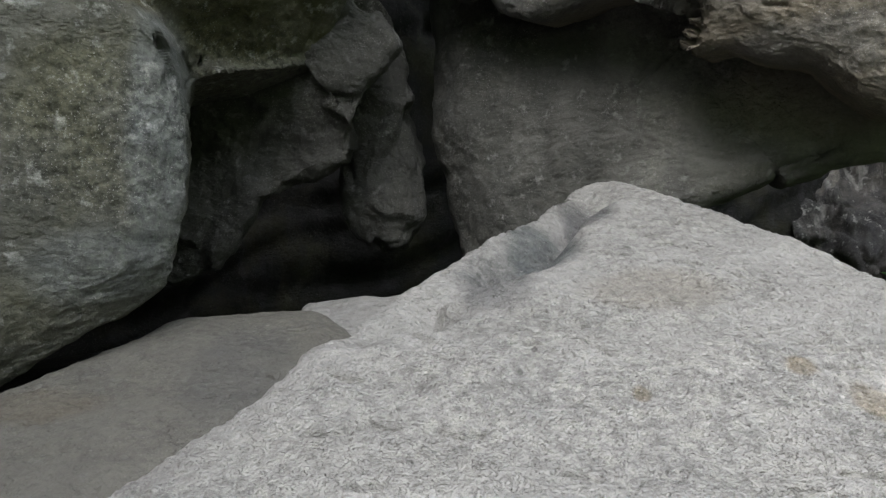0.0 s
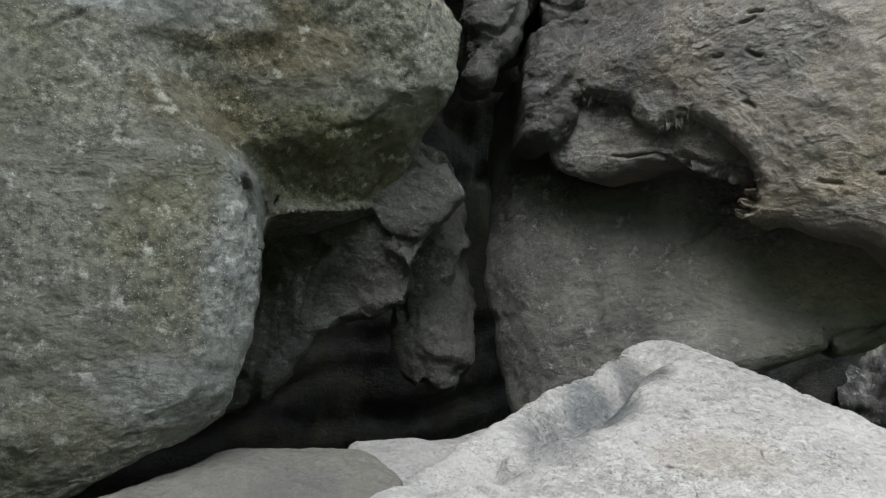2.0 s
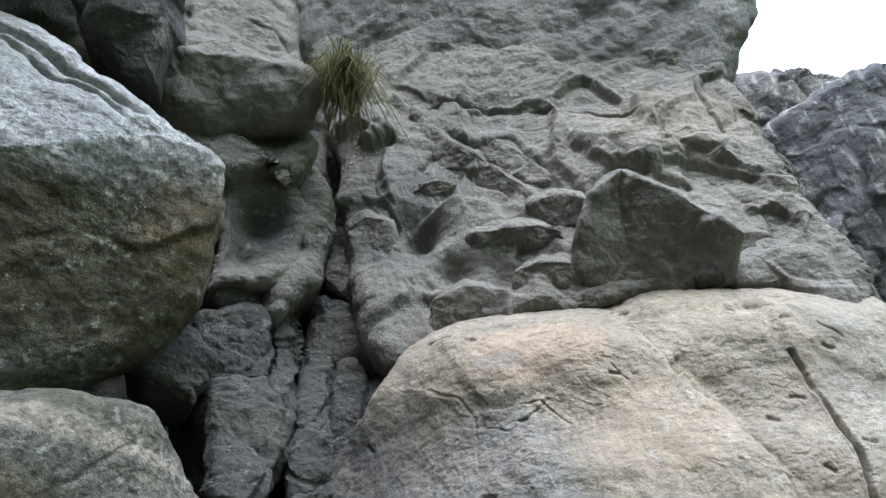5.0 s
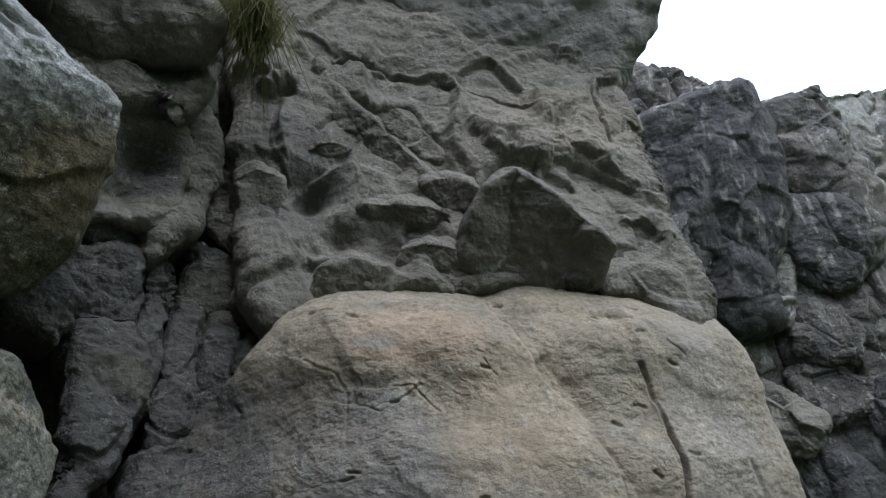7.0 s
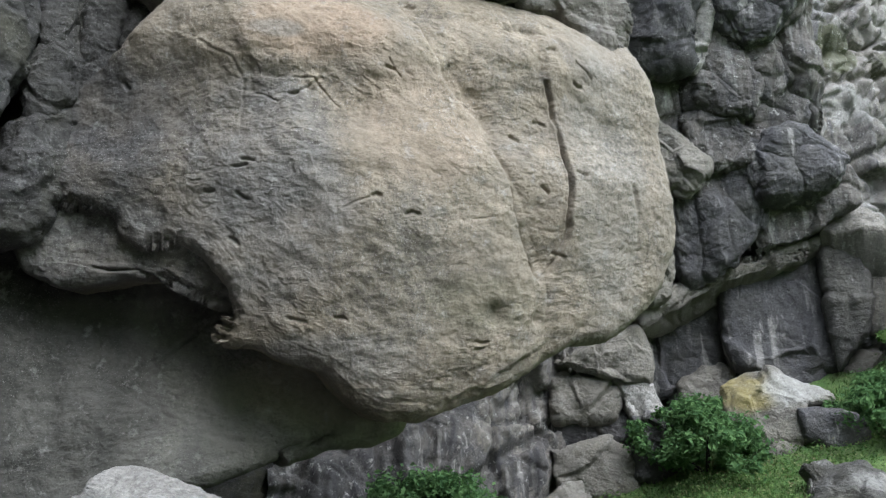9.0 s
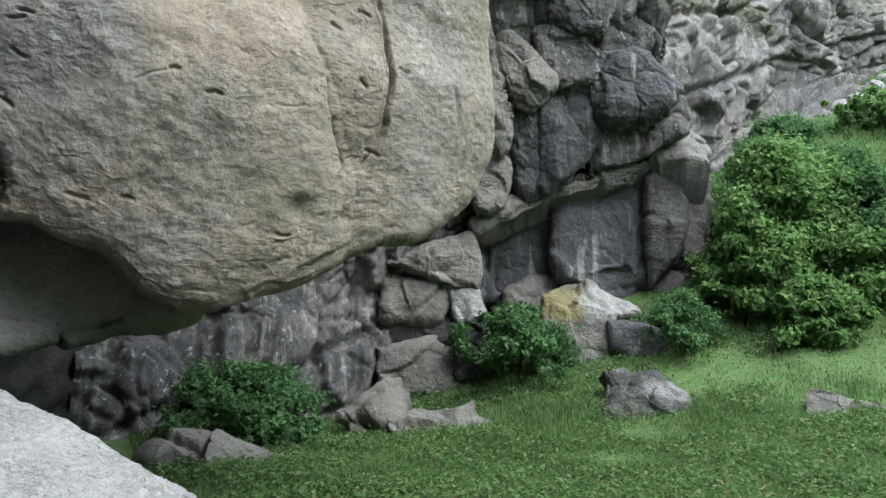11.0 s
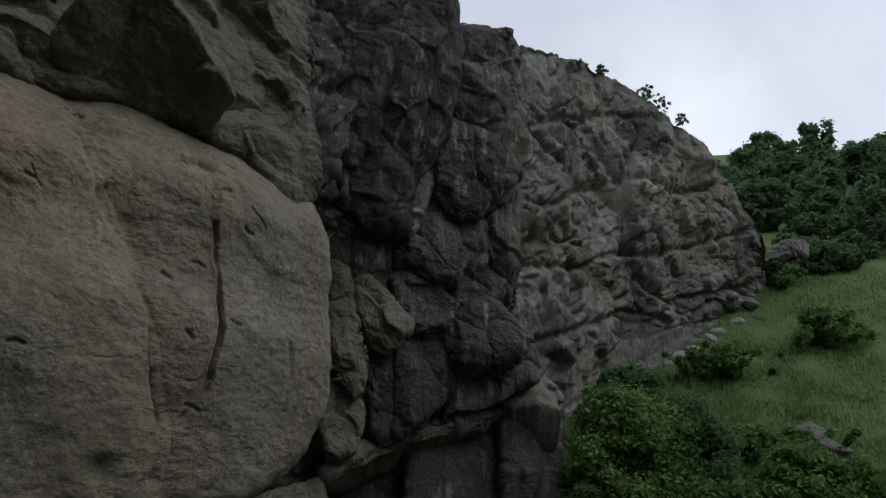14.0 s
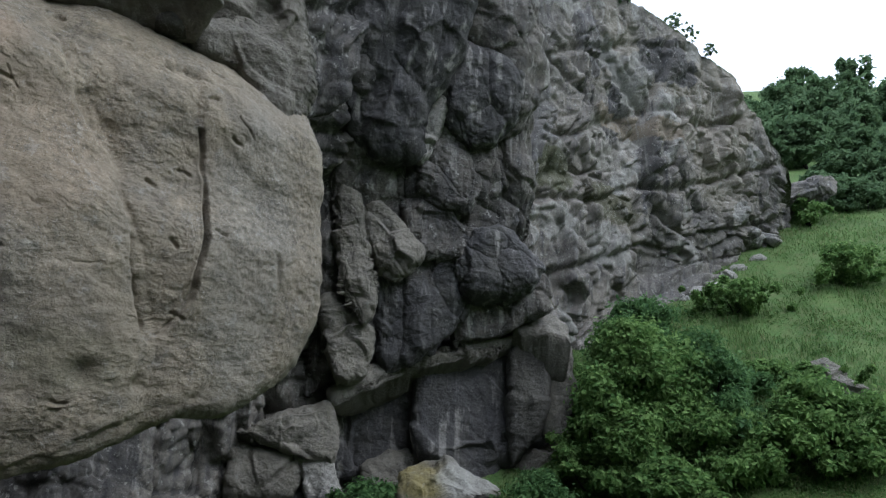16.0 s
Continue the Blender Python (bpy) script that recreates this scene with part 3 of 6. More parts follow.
    tint = np.zeros((len(p), 4), np.float32)
    warm = step01(-0.25, 0.15, layers(p, 0.3, 3, seed + 50))
    tint[:, :3] = (0.42, 0.385, 0.32)
    tint[:, 3] = 0.8 * warm * step01(8.5, 11, p[:, 2])
    crust = (layers(p, 0.9, 4, seed + 52) > 0.2) & (share[None].repeat(rows + cap, 0).ravel() > 0.38)
    tint[crust & crusts] = (0.5, 0.5, 0.47, 0.6)
    # Black patches at the near end: seepage, and the overhang's shade painted in.
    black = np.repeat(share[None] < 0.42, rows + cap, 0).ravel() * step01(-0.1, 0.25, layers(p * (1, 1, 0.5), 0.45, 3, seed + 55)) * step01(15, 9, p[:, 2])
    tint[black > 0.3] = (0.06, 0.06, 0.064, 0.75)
    along = np.repeat(share[None] * s[-1], rows + cap, 0).ravel()
    for part_of, height, wide, tall, colour, strength in stains_shade:
        far = np.hypot((along - part_of * s[-1]) / wide, (p[:, 2] - height) / tall) + 0.55 * layers(p * (1, 1, 0.8), 1.6, 4, seed + 70)
        hit = far < 1
        tint[hit] = (*colour, strength)
    turf = np.repeat(np.r_[np.zeros(rows - 3), np.ones(cap + 3)], columns) * step01(-0.25, 0.1, layers(p, 0.6, 3, seed + 60))
    tint[turf > 0.5] = (0.07, 0.1, 0.03, 0.95)
    layer.data.foreach_set("color", tint.ravel())
    me.materials.append(mat)
    return tagged(new(name, me), label, "cliff", kind="structure")


def far_lean(u, k):
    """The near end hangs out over its foot; the far end stands nearly upright."""
    return 3.0 * step01(0.42, 0.0, u) * step01(0.3, 0.75, k) + 0.9 * k - 0.4 * np.exp(-(((k - 0.22) / 0.07) ** 2))


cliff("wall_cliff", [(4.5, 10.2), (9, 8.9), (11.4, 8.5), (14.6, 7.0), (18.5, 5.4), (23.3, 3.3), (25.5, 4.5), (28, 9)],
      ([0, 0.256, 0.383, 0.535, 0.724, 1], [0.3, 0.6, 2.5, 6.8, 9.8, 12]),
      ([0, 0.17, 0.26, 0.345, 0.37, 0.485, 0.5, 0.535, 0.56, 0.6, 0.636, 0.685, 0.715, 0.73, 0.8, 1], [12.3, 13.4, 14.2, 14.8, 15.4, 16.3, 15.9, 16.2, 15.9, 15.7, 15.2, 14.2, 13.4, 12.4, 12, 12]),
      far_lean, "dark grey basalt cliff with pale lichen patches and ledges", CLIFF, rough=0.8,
      stains_shade=[(0.4, 10.3, 0.9, 0.5, (0.12, 0.13, 0.06), 0.8), (0.484, 10.15, 1.1, 0.45, (0.13, 0.13, 0.07), 0.8), (0.41, 9.1, 0.7, 0.5, (0.45, 0.45, 0.42), 0.55), (0.473, 9.1, 0.8, 0.5, (0.46, 0.46, 0.43), 0.55),
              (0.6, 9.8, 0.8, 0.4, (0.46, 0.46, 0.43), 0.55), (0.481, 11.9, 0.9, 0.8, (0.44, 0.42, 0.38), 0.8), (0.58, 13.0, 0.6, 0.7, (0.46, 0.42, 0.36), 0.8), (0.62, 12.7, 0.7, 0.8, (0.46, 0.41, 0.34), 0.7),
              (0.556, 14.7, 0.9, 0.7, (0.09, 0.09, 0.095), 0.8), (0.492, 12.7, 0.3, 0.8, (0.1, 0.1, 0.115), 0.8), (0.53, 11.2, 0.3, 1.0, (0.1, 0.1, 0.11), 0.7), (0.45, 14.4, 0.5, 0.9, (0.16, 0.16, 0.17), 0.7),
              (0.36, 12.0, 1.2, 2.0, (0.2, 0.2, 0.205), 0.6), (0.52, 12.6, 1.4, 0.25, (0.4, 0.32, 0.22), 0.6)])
# Its left arm runs on unseen past the camera, added to block light there.
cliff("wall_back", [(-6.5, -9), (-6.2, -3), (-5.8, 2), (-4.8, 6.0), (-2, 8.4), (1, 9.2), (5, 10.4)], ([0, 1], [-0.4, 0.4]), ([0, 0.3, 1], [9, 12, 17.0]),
      lambda u, k: 3.2 * step01(0.45, 1.0, k) + 0 * u, "rock wall at the back of the cleft, its shade painted near-black", DEEP, 300, 160, rough=0.6, seed=23, crusts=False)


# ---- boulders by the standing place ----
# Grey patches left of the crest paint in the shaded flank; orange ones are lichen.
rock('boulder', (0.75, 3.52, 1.8), 0, -66,
     [(-1.1, -0.75), (-0.93, -0.5), (-0.76, -0.21), (-0.55, 0.1), (-0.3, 0.43), (-0.08, 0.8), (0.07, 0.96), (0.2, 1.0), (0.34, 0.89), (0.57, 0.45), (0.81, 0.02), (0.99, -0.44), (1.13, -0.88), (0.92, -1.71), (0.45, -2.28), (-0.09, -2.37), (-0.84, -2.35), (-1.55, -2.05), (-1.71, -1.81), (-1.59, -1.59), (-1.47, -1.37), (-1.26, -1.07)],
     mat=PALE, label='pale grey granite boulder with a peaked crest', front=0.02, rim=0.09, edge=0.3, back=0.9, rough=0.03, scale=1.4, around=900, inward=340, seed=2, flaky=0.0035, nicks=(60, 0.16), stains_shade=[((0.32, -1.19), 0.05, 0.06, (0.36, 0.26, 0.12), 0.5), ((0.44, -1.38), 0.06, 0.1, (0.36, 0.26, 0.12), 0.5), ((-0.19, -1.32), 0.03, 0.04, (0.36, 0.26, 0.12), 0.45), ((-0.06, 0.41), 0.16, 0.34, (0.15, 0.15, 0.153), 0.85), ((-0.31, 0.02), 0.2, 0.38, (0.13, 0.15, 0.153), 0.85), ((-0.54, -0.39), 0.18, 0.36, (0.19, 0.19, 0.19), 0.7), ((0.02, -0.62), 0.3, 0.2, (0.45, 0.4, 0.32), 0.5)], cracks=[([(0.04, 0.6), (-0.3, 0.02), (-0.53, -0.39), (-0.76, -0.67), (-0.94, -0.83)], 0.15, 0.19, 0, 1)], spots=[((0.09, 0.36), 0.12, 0.04)])
rock('boulder', (-1.1, 3.4, 1.28), 0, -74,
     [(-0.75, -0.08), (-0.56, 0.29), (-0.37, 0.58), (-0.27, 0.78), (-0.05, 0.83), (0.39, 0.92), (0.53, 0.73), (0.65, 0.44), (0.46, -0.25), (0.25, -0.76), (0.14, -1.14), (-0.04, -1.64), (-0.73, -1.44), (-1.13, -0.78)],
     mat=SAND, label='smooth sandy buff rock slab', front=0.0, rim=0.05, edge=0.2, back=0.8, rough=0.025, chips=0.8, flaky=0.003, nicks=(20, 0.1), around=500, inward=200, seed=3, stains_shade=[((0.2, 0.1), 0.25, 0.5, (0.19, 0.185, 0.17), 0.7), ((-0.5, -0.3), 0.3, 0.2, (0.24, 0.2, 0.14), 0.5)])
rock('boulder', (-0.33, 4.38, 1.45), 0, -70,
     [(-0.47, 0.19), (-0.15, 0.3), (0.11, 0.37), (0.46, 0.69), (0.37, -0.17), (0.06, -0.49), (-0.23, -0.41)],
     mat=PALE, label='low grey rock ledge between boulders', front=0.02, rim=0.06, edge=0.1, back=0.6, rough=0.03, around=200, inward=60, seed=4)
rock('boulder', (-1.6, 3.5, 2.9), 17, 0,
     [(-1.69, 0.82), (-0.62, 1.13), (-0.12, 1.31), (0.45, 1.44), (0.81, 1.43), (1.07, 1.45), (1.25, 1.32), (1.5, 1.15), (1.47, 0.88), (1.44, 0.68), (1.31, 0.35), (1.27, 0.31), (1.23, 0.13), (0.91, 0.01), (0.49, -0.11), (0.46, -0.23), (0.47, -0.48), (0.47, -0.78), (0.43, -1.0), (0.38, -1.21), (0.2, -1.34), (0.02, -1.42), (-0.24, -1.58), (-0.51, -1.74), (-1.27, -1.98), (-2.41, -0.83)],
     mat=LICHEN, label='large lichened boulder with an angular overhanging prow', front=0.1, rim=0.03, edge=0.04, back=1.4, rough=0.045, scale=1.3, tilt=0.035, fscale=1.1, chips=1.3, around=900, inward=400, seed=6, sharp=0.9, ragged=0.004,
     ridges=[([(-1.64, 0.65), (-0.58, 0.94), (-0.31, 0.99), (0.37, 1.17), (0.68, 1.37), (1.05, 1.44), (1.5, 1.14)], 0.6, 0.0, 1.6)],
     cuts=[([(-0.19, 0.96), (0.37, 1.11), (0.69, 1.28), (1.06, 1.36), (1.46, 1.08), (1.67, 0.77), (1.49, 0.02), (0.5, -0.07), (0.15, 0.2), (-0.2, 0.57)], [(-0.19, 0.96), (0.37, 1.11), (0.69, 1.28), (1.06, 1.36), (1.46, 1.08)], 0.5, 0.15), ([(0.14, 0.24), (0.4, 0.26), (0.74, 0.36), (0.9, 0.53), (1.47, 0.75), (1.69, 0.33), (1.31, -0.25), (0.49, -0.34), (0.39, -0.0), (0.26, 0.15)], [(0.14, 0.24), (0.4, 0.26), (0.74, 0.36), (0.9, 0.53), (1.47, 0.75)], 1.15, 0.07), ([(0.19, 0.17), (0.3, -0.07), (0.3, -0.41), (0.27, -0.74), (0.17, -1.06), (-0.01, -1.42), (0.45, -1.61), (0.77, -1.08), (0.7, -0.26), (0.33, 0.11)], [(0.19, 0.17), (0.3, -0.07), (0.3, -0.41), (0.27, -0.74), (0.17, -1.06), (-0.01, -1.42)], 1.0, 0.08), ([(1.05, 1.44), (0.99, 1.19), (1.14, 0.82), (1.21, 0.53), (1.18, 0.14), (1.62, -0.14), (1.68, 0.63), (1.6, 1.28)], [(1.05, 1.44), (0.99, 1.19), (1.14, 0.82), (1.21, 0.53), (1.18, 0.14)], 0.75, 0.03), ([(-0.98, -1.39), (-0.31, -1.22), (0.16, -1.01), (0.42, -1.26), (-0.27, -1.85), (-1.25, -2.06)], [(-0.98, -1.39), (-0.31, -1.22), (0.16, -1.01)], 0.6, 0.15)],
     # Olive and brown stone; underside shade, bluish skylight and lit lip are painted in.
     stains_shade=[((0.48, 0.75), 0.55, 0.25, (0.2, 0.165, 0.095), 0.75), ((0.77, 0.26), 0.7, 0.25, (0.13, 0.125, 0.06), 0.9), ((0.34, -0.52), 0.16, 0.7, (0.3, 0.32, 0.32), 0.65), ((0.1, -1.12), 0.4, 0.2, (0.27, 0.29, 0.29), 0.5), ((-0.4, 0.82), 0.9, 0.16, (0.4, 0.405, 0.4), 0.7), ((0.04, 1.19), 1.8, 0.1, (0.42, 0.37, 0.3), 0.9), ((1.27, 0.92), 0.16, 0.25, (0.3, 0.3, 0.27), 0.6), ((0.13, 0.29), 0.35, 0.2, (0.15, 0.13, 0.075), 0.7)], cracks=[([(1.07, 1.44), (1.02, 1.2), (0.75, 0.95)], 0.012, 0.012, 0.0, 0.1), ([(1.16, 0.59), (0.95, 0.44), (0.73, 0.34)], 0.012, 0.03, 0, 1), ([(-0.8, 0.25), (-0.64, 0.48), (-0.49, 0.64)], 0.02, 0.03, 0.02, 0.1), ([(1.19, 0.29), (1.08, 0.12), (0.9, 0.06)], 0.015, 0.03, 0, 1)])
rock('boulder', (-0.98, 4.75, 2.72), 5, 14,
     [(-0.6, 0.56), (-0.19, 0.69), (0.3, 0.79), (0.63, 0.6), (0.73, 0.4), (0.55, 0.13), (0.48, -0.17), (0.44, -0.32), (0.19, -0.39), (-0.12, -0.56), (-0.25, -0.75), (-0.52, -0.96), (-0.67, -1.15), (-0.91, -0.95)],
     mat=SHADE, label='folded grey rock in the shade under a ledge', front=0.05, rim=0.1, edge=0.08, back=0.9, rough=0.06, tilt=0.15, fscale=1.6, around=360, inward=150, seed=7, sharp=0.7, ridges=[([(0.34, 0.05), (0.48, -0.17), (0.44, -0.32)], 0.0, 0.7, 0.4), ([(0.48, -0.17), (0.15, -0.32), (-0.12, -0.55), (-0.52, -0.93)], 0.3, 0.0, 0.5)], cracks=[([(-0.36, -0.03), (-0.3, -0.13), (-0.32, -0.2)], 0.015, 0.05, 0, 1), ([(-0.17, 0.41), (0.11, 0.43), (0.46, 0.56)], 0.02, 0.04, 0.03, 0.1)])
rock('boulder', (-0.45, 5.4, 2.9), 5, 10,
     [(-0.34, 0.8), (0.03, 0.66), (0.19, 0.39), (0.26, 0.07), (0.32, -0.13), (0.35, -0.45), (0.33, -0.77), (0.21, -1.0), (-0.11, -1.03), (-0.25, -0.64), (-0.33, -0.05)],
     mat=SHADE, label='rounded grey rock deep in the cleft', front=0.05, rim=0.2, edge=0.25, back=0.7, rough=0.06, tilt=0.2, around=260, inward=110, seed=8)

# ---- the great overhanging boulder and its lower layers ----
# Tan stone at right, paled for missing light; left darkened to paint in shade.
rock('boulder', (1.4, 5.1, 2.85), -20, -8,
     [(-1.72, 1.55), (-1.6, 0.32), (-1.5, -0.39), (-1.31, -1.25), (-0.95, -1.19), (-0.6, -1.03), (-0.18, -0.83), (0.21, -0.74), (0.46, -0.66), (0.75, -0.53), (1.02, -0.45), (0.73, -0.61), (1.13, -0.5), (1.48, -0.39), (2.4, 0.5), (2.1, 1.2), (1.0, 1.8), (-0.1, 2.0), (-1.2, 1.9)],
     mat=UNDER, label='recessed grey rock face beneath the great boulder', front=0.05, rim=0.1, edge=0.08, back=0.7, rough=0.06, scale=1.2, around=600, inward=240, seed=9, sharp=0.6, tilt=0.06, fscale=1.2, cuts=[([(-1.1, 1.73), (-1.16, 0.75), (-1.2, 0.08), (-1.09, -0.39), (-0.87, -0.86), (-1.63, -1.71), (-2.32, 0.35), (-2.06, 2.44)], [(-1.1, 1.73), (-1.16, 0.75), (-1.2, 0.08), (-1.09, -0.39), (-0.87, -0.86)], 1.1, 0.25)], stains_shade=[((1.0, -0.07), 0.8, 0.4, (0.66, 0.62, 0.48), 0.85), ((-1.0, -0.1), 0.9, 1.3, (0.12, 0.118, 0.105), 0.9)], cracks=[([(-0.12, 0.04), (0.14, 0.26), (0.34, 0.37)], 0.02, 0.04, 0.03, 0.08), ([(-0.06, -0.3), (0.18, -0.42), (0.45, -0.5)], 0.02, 0.05, 0.03, 0.08), ([(0.51, -0.04), (0.57, -0.29), (0.7, -0.49)], 0.015, 0.02, 0, 1)], spots=[((0.32, 0.22), 0.06, 0.06)])
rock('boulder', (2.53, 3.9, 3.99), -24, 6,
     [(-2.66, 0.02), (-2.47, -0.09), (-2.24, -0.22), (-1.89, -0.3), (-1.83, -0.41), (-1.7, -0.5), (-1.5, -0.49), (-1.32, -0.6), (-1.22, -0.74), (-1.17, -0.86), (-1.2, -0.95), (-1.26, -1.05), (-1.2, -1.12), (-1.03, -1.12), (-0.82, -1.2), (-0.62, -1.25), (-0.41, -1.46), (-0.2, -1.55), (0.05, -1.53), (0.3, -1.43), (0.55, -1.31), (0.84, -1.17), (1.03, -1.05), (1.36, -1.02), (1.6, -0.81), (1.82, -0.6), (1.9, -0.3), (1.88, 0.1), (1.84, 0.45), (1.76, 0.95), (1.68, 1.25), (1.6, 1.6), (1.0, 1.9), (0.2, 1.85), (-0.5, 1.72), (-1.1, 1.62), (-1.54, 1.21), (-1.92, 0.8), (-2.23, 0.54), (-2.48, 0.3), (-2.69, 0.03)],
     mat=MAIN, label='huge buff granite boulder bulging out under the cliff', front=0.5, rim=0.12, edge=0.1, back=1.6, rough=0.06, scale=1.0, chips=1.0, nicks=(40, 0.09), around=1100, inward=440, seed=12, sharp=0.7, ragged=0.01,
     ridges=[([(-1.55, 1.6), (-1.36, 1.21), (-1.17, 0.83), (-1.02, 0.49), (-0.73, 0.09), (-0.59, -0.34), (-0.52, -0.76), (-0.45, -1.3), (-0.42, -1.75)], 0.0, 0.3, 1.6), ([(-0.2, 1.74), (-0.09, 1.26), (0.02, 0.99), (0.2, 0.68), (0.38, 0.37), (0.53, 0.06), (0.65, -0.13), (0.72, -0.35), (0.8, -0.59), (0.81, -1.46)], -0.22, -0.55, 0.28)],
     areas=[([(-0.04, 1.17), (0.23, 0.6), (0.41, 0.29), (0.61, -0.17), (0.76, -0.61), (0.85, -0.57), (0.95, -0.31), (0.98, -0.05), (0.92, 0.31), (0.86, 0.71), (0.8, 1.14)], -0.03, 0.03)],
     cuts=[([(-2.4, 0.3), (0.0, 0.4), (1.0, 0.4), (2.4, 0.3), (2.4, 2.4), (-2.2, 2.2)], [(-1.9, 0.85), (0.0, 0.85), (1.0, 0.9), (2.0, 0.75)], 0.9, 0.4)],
     # Left end: grey patina, darkened further to paint in the cleft's shade.
     stains_shade=[((-0.7, 0.88), 0.6, 0.3, (0.6, 0.46, 0.33), 0.8), ((-0.07, 0.35), 0.5, 0.5, (0.52, 0.42, 0.31), 0.6), ((-0.95, 0.82), 0.2, 0.07, (0.45, 0.42, 0.37), 0.7), ((-1.04, 0.12), 0.5, 0.55, (0.29, 0.283, 0.268), 0.8), ((-2.15, 0.25), 0.8, 0.8, (0.13, 0.132, 0.137), 0.85), ((-2.0, -0.5), 0.7, 0.35, (0.2, 0.197, 0.19), 0.8), ((-0.95, -0.4), 0.6, 0.5, (0.38, 0.37, 0.345), 0.6), ((-0.2, -0.62), 0.35, 0.5, (0.3, 0.28, 0.24), 0.6), ((0.37, -0.82), 0.4, 0.18, (0.28, 0.26, 0.18), 0.6), ((-0.55, -1.15), 0.5, 0.16, (0.3, 0.3, 0.29), 0.5), ((1.29, 0.09), 0.3, 1.2, (0.4, 0.385, 0.34), 0.5)],
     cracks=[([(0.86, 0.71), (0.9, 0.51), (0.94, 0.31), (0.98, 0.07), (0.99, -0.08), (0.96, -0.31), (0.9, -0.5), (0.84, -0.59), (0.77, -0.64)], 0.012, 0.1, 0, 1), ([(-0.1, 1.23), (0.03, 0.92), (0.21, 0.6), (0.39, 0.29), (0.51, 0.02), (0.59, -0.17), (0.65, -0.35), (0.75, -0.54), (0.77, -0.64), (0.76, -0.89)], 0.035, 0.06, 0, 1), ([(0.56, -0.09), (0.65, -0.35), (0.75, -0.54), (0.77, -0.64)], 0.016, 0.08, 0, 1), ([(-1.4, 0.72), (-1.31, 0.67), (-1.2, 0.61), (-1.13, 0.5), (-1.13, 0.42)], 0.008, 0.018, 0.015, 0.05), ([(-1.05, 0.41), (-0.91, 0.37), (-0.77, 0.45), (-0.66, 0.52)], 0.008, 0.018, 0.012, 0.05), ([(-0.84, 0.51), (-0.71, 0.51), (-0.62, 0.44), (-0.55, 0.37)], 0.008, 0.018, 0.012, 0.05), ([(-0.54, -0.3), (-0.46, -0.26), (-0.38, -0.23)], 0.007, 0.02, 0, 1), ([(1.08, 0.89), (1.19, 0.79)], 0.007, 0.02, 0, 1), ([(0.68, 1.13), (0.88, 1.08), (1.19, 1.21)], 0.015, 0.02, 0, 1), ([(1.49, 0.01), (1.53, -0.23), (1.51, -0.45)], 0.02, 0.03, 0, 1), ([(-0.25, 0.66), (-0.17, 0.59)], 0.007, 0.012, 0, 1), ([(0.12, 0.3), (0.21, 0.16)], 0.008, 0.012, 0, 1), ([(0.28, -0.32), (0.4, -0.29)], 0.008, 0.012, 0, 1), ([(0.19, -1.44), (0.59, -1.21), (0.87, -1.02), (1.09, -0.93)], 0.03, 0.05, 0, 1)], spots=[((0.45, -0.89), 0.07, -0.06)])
# Grey stone, its tone also lowered to carry the cleft's shade.
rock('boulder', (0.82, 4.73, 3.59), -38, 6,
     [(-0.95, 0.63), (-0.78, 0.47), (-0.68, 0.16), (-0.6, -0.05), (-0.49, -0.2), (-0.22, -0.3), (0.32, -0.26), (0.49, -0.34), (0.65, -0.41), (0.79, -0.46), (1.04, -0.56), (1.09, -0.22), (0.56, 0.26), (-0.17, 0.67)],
     mat=MAIN, label='stepped grey shoulder of rock beneath the great boulder', front=0.05, rim=0.1, edge=0.08, back=0.8, rough=0.05, tilt=0.05, fscale=1.4, chips=1.2, around=400, inward=150, seed=14, sharp=0.7, ragged=0.008, stains_shade=[((0.0, 0.1), 1.6, 0.9, (0.2, 0.197, 0.19), 0.9), ((-0.29, 0.01), 0.18, 0.2, (0.33, 0.33, 0.31), 0.6)], cracks=[([(-0.05, -0.18), (0.21, -0.21), (0.45, -0.34)], 0.012, 0.04, 0.02, 0.06)])

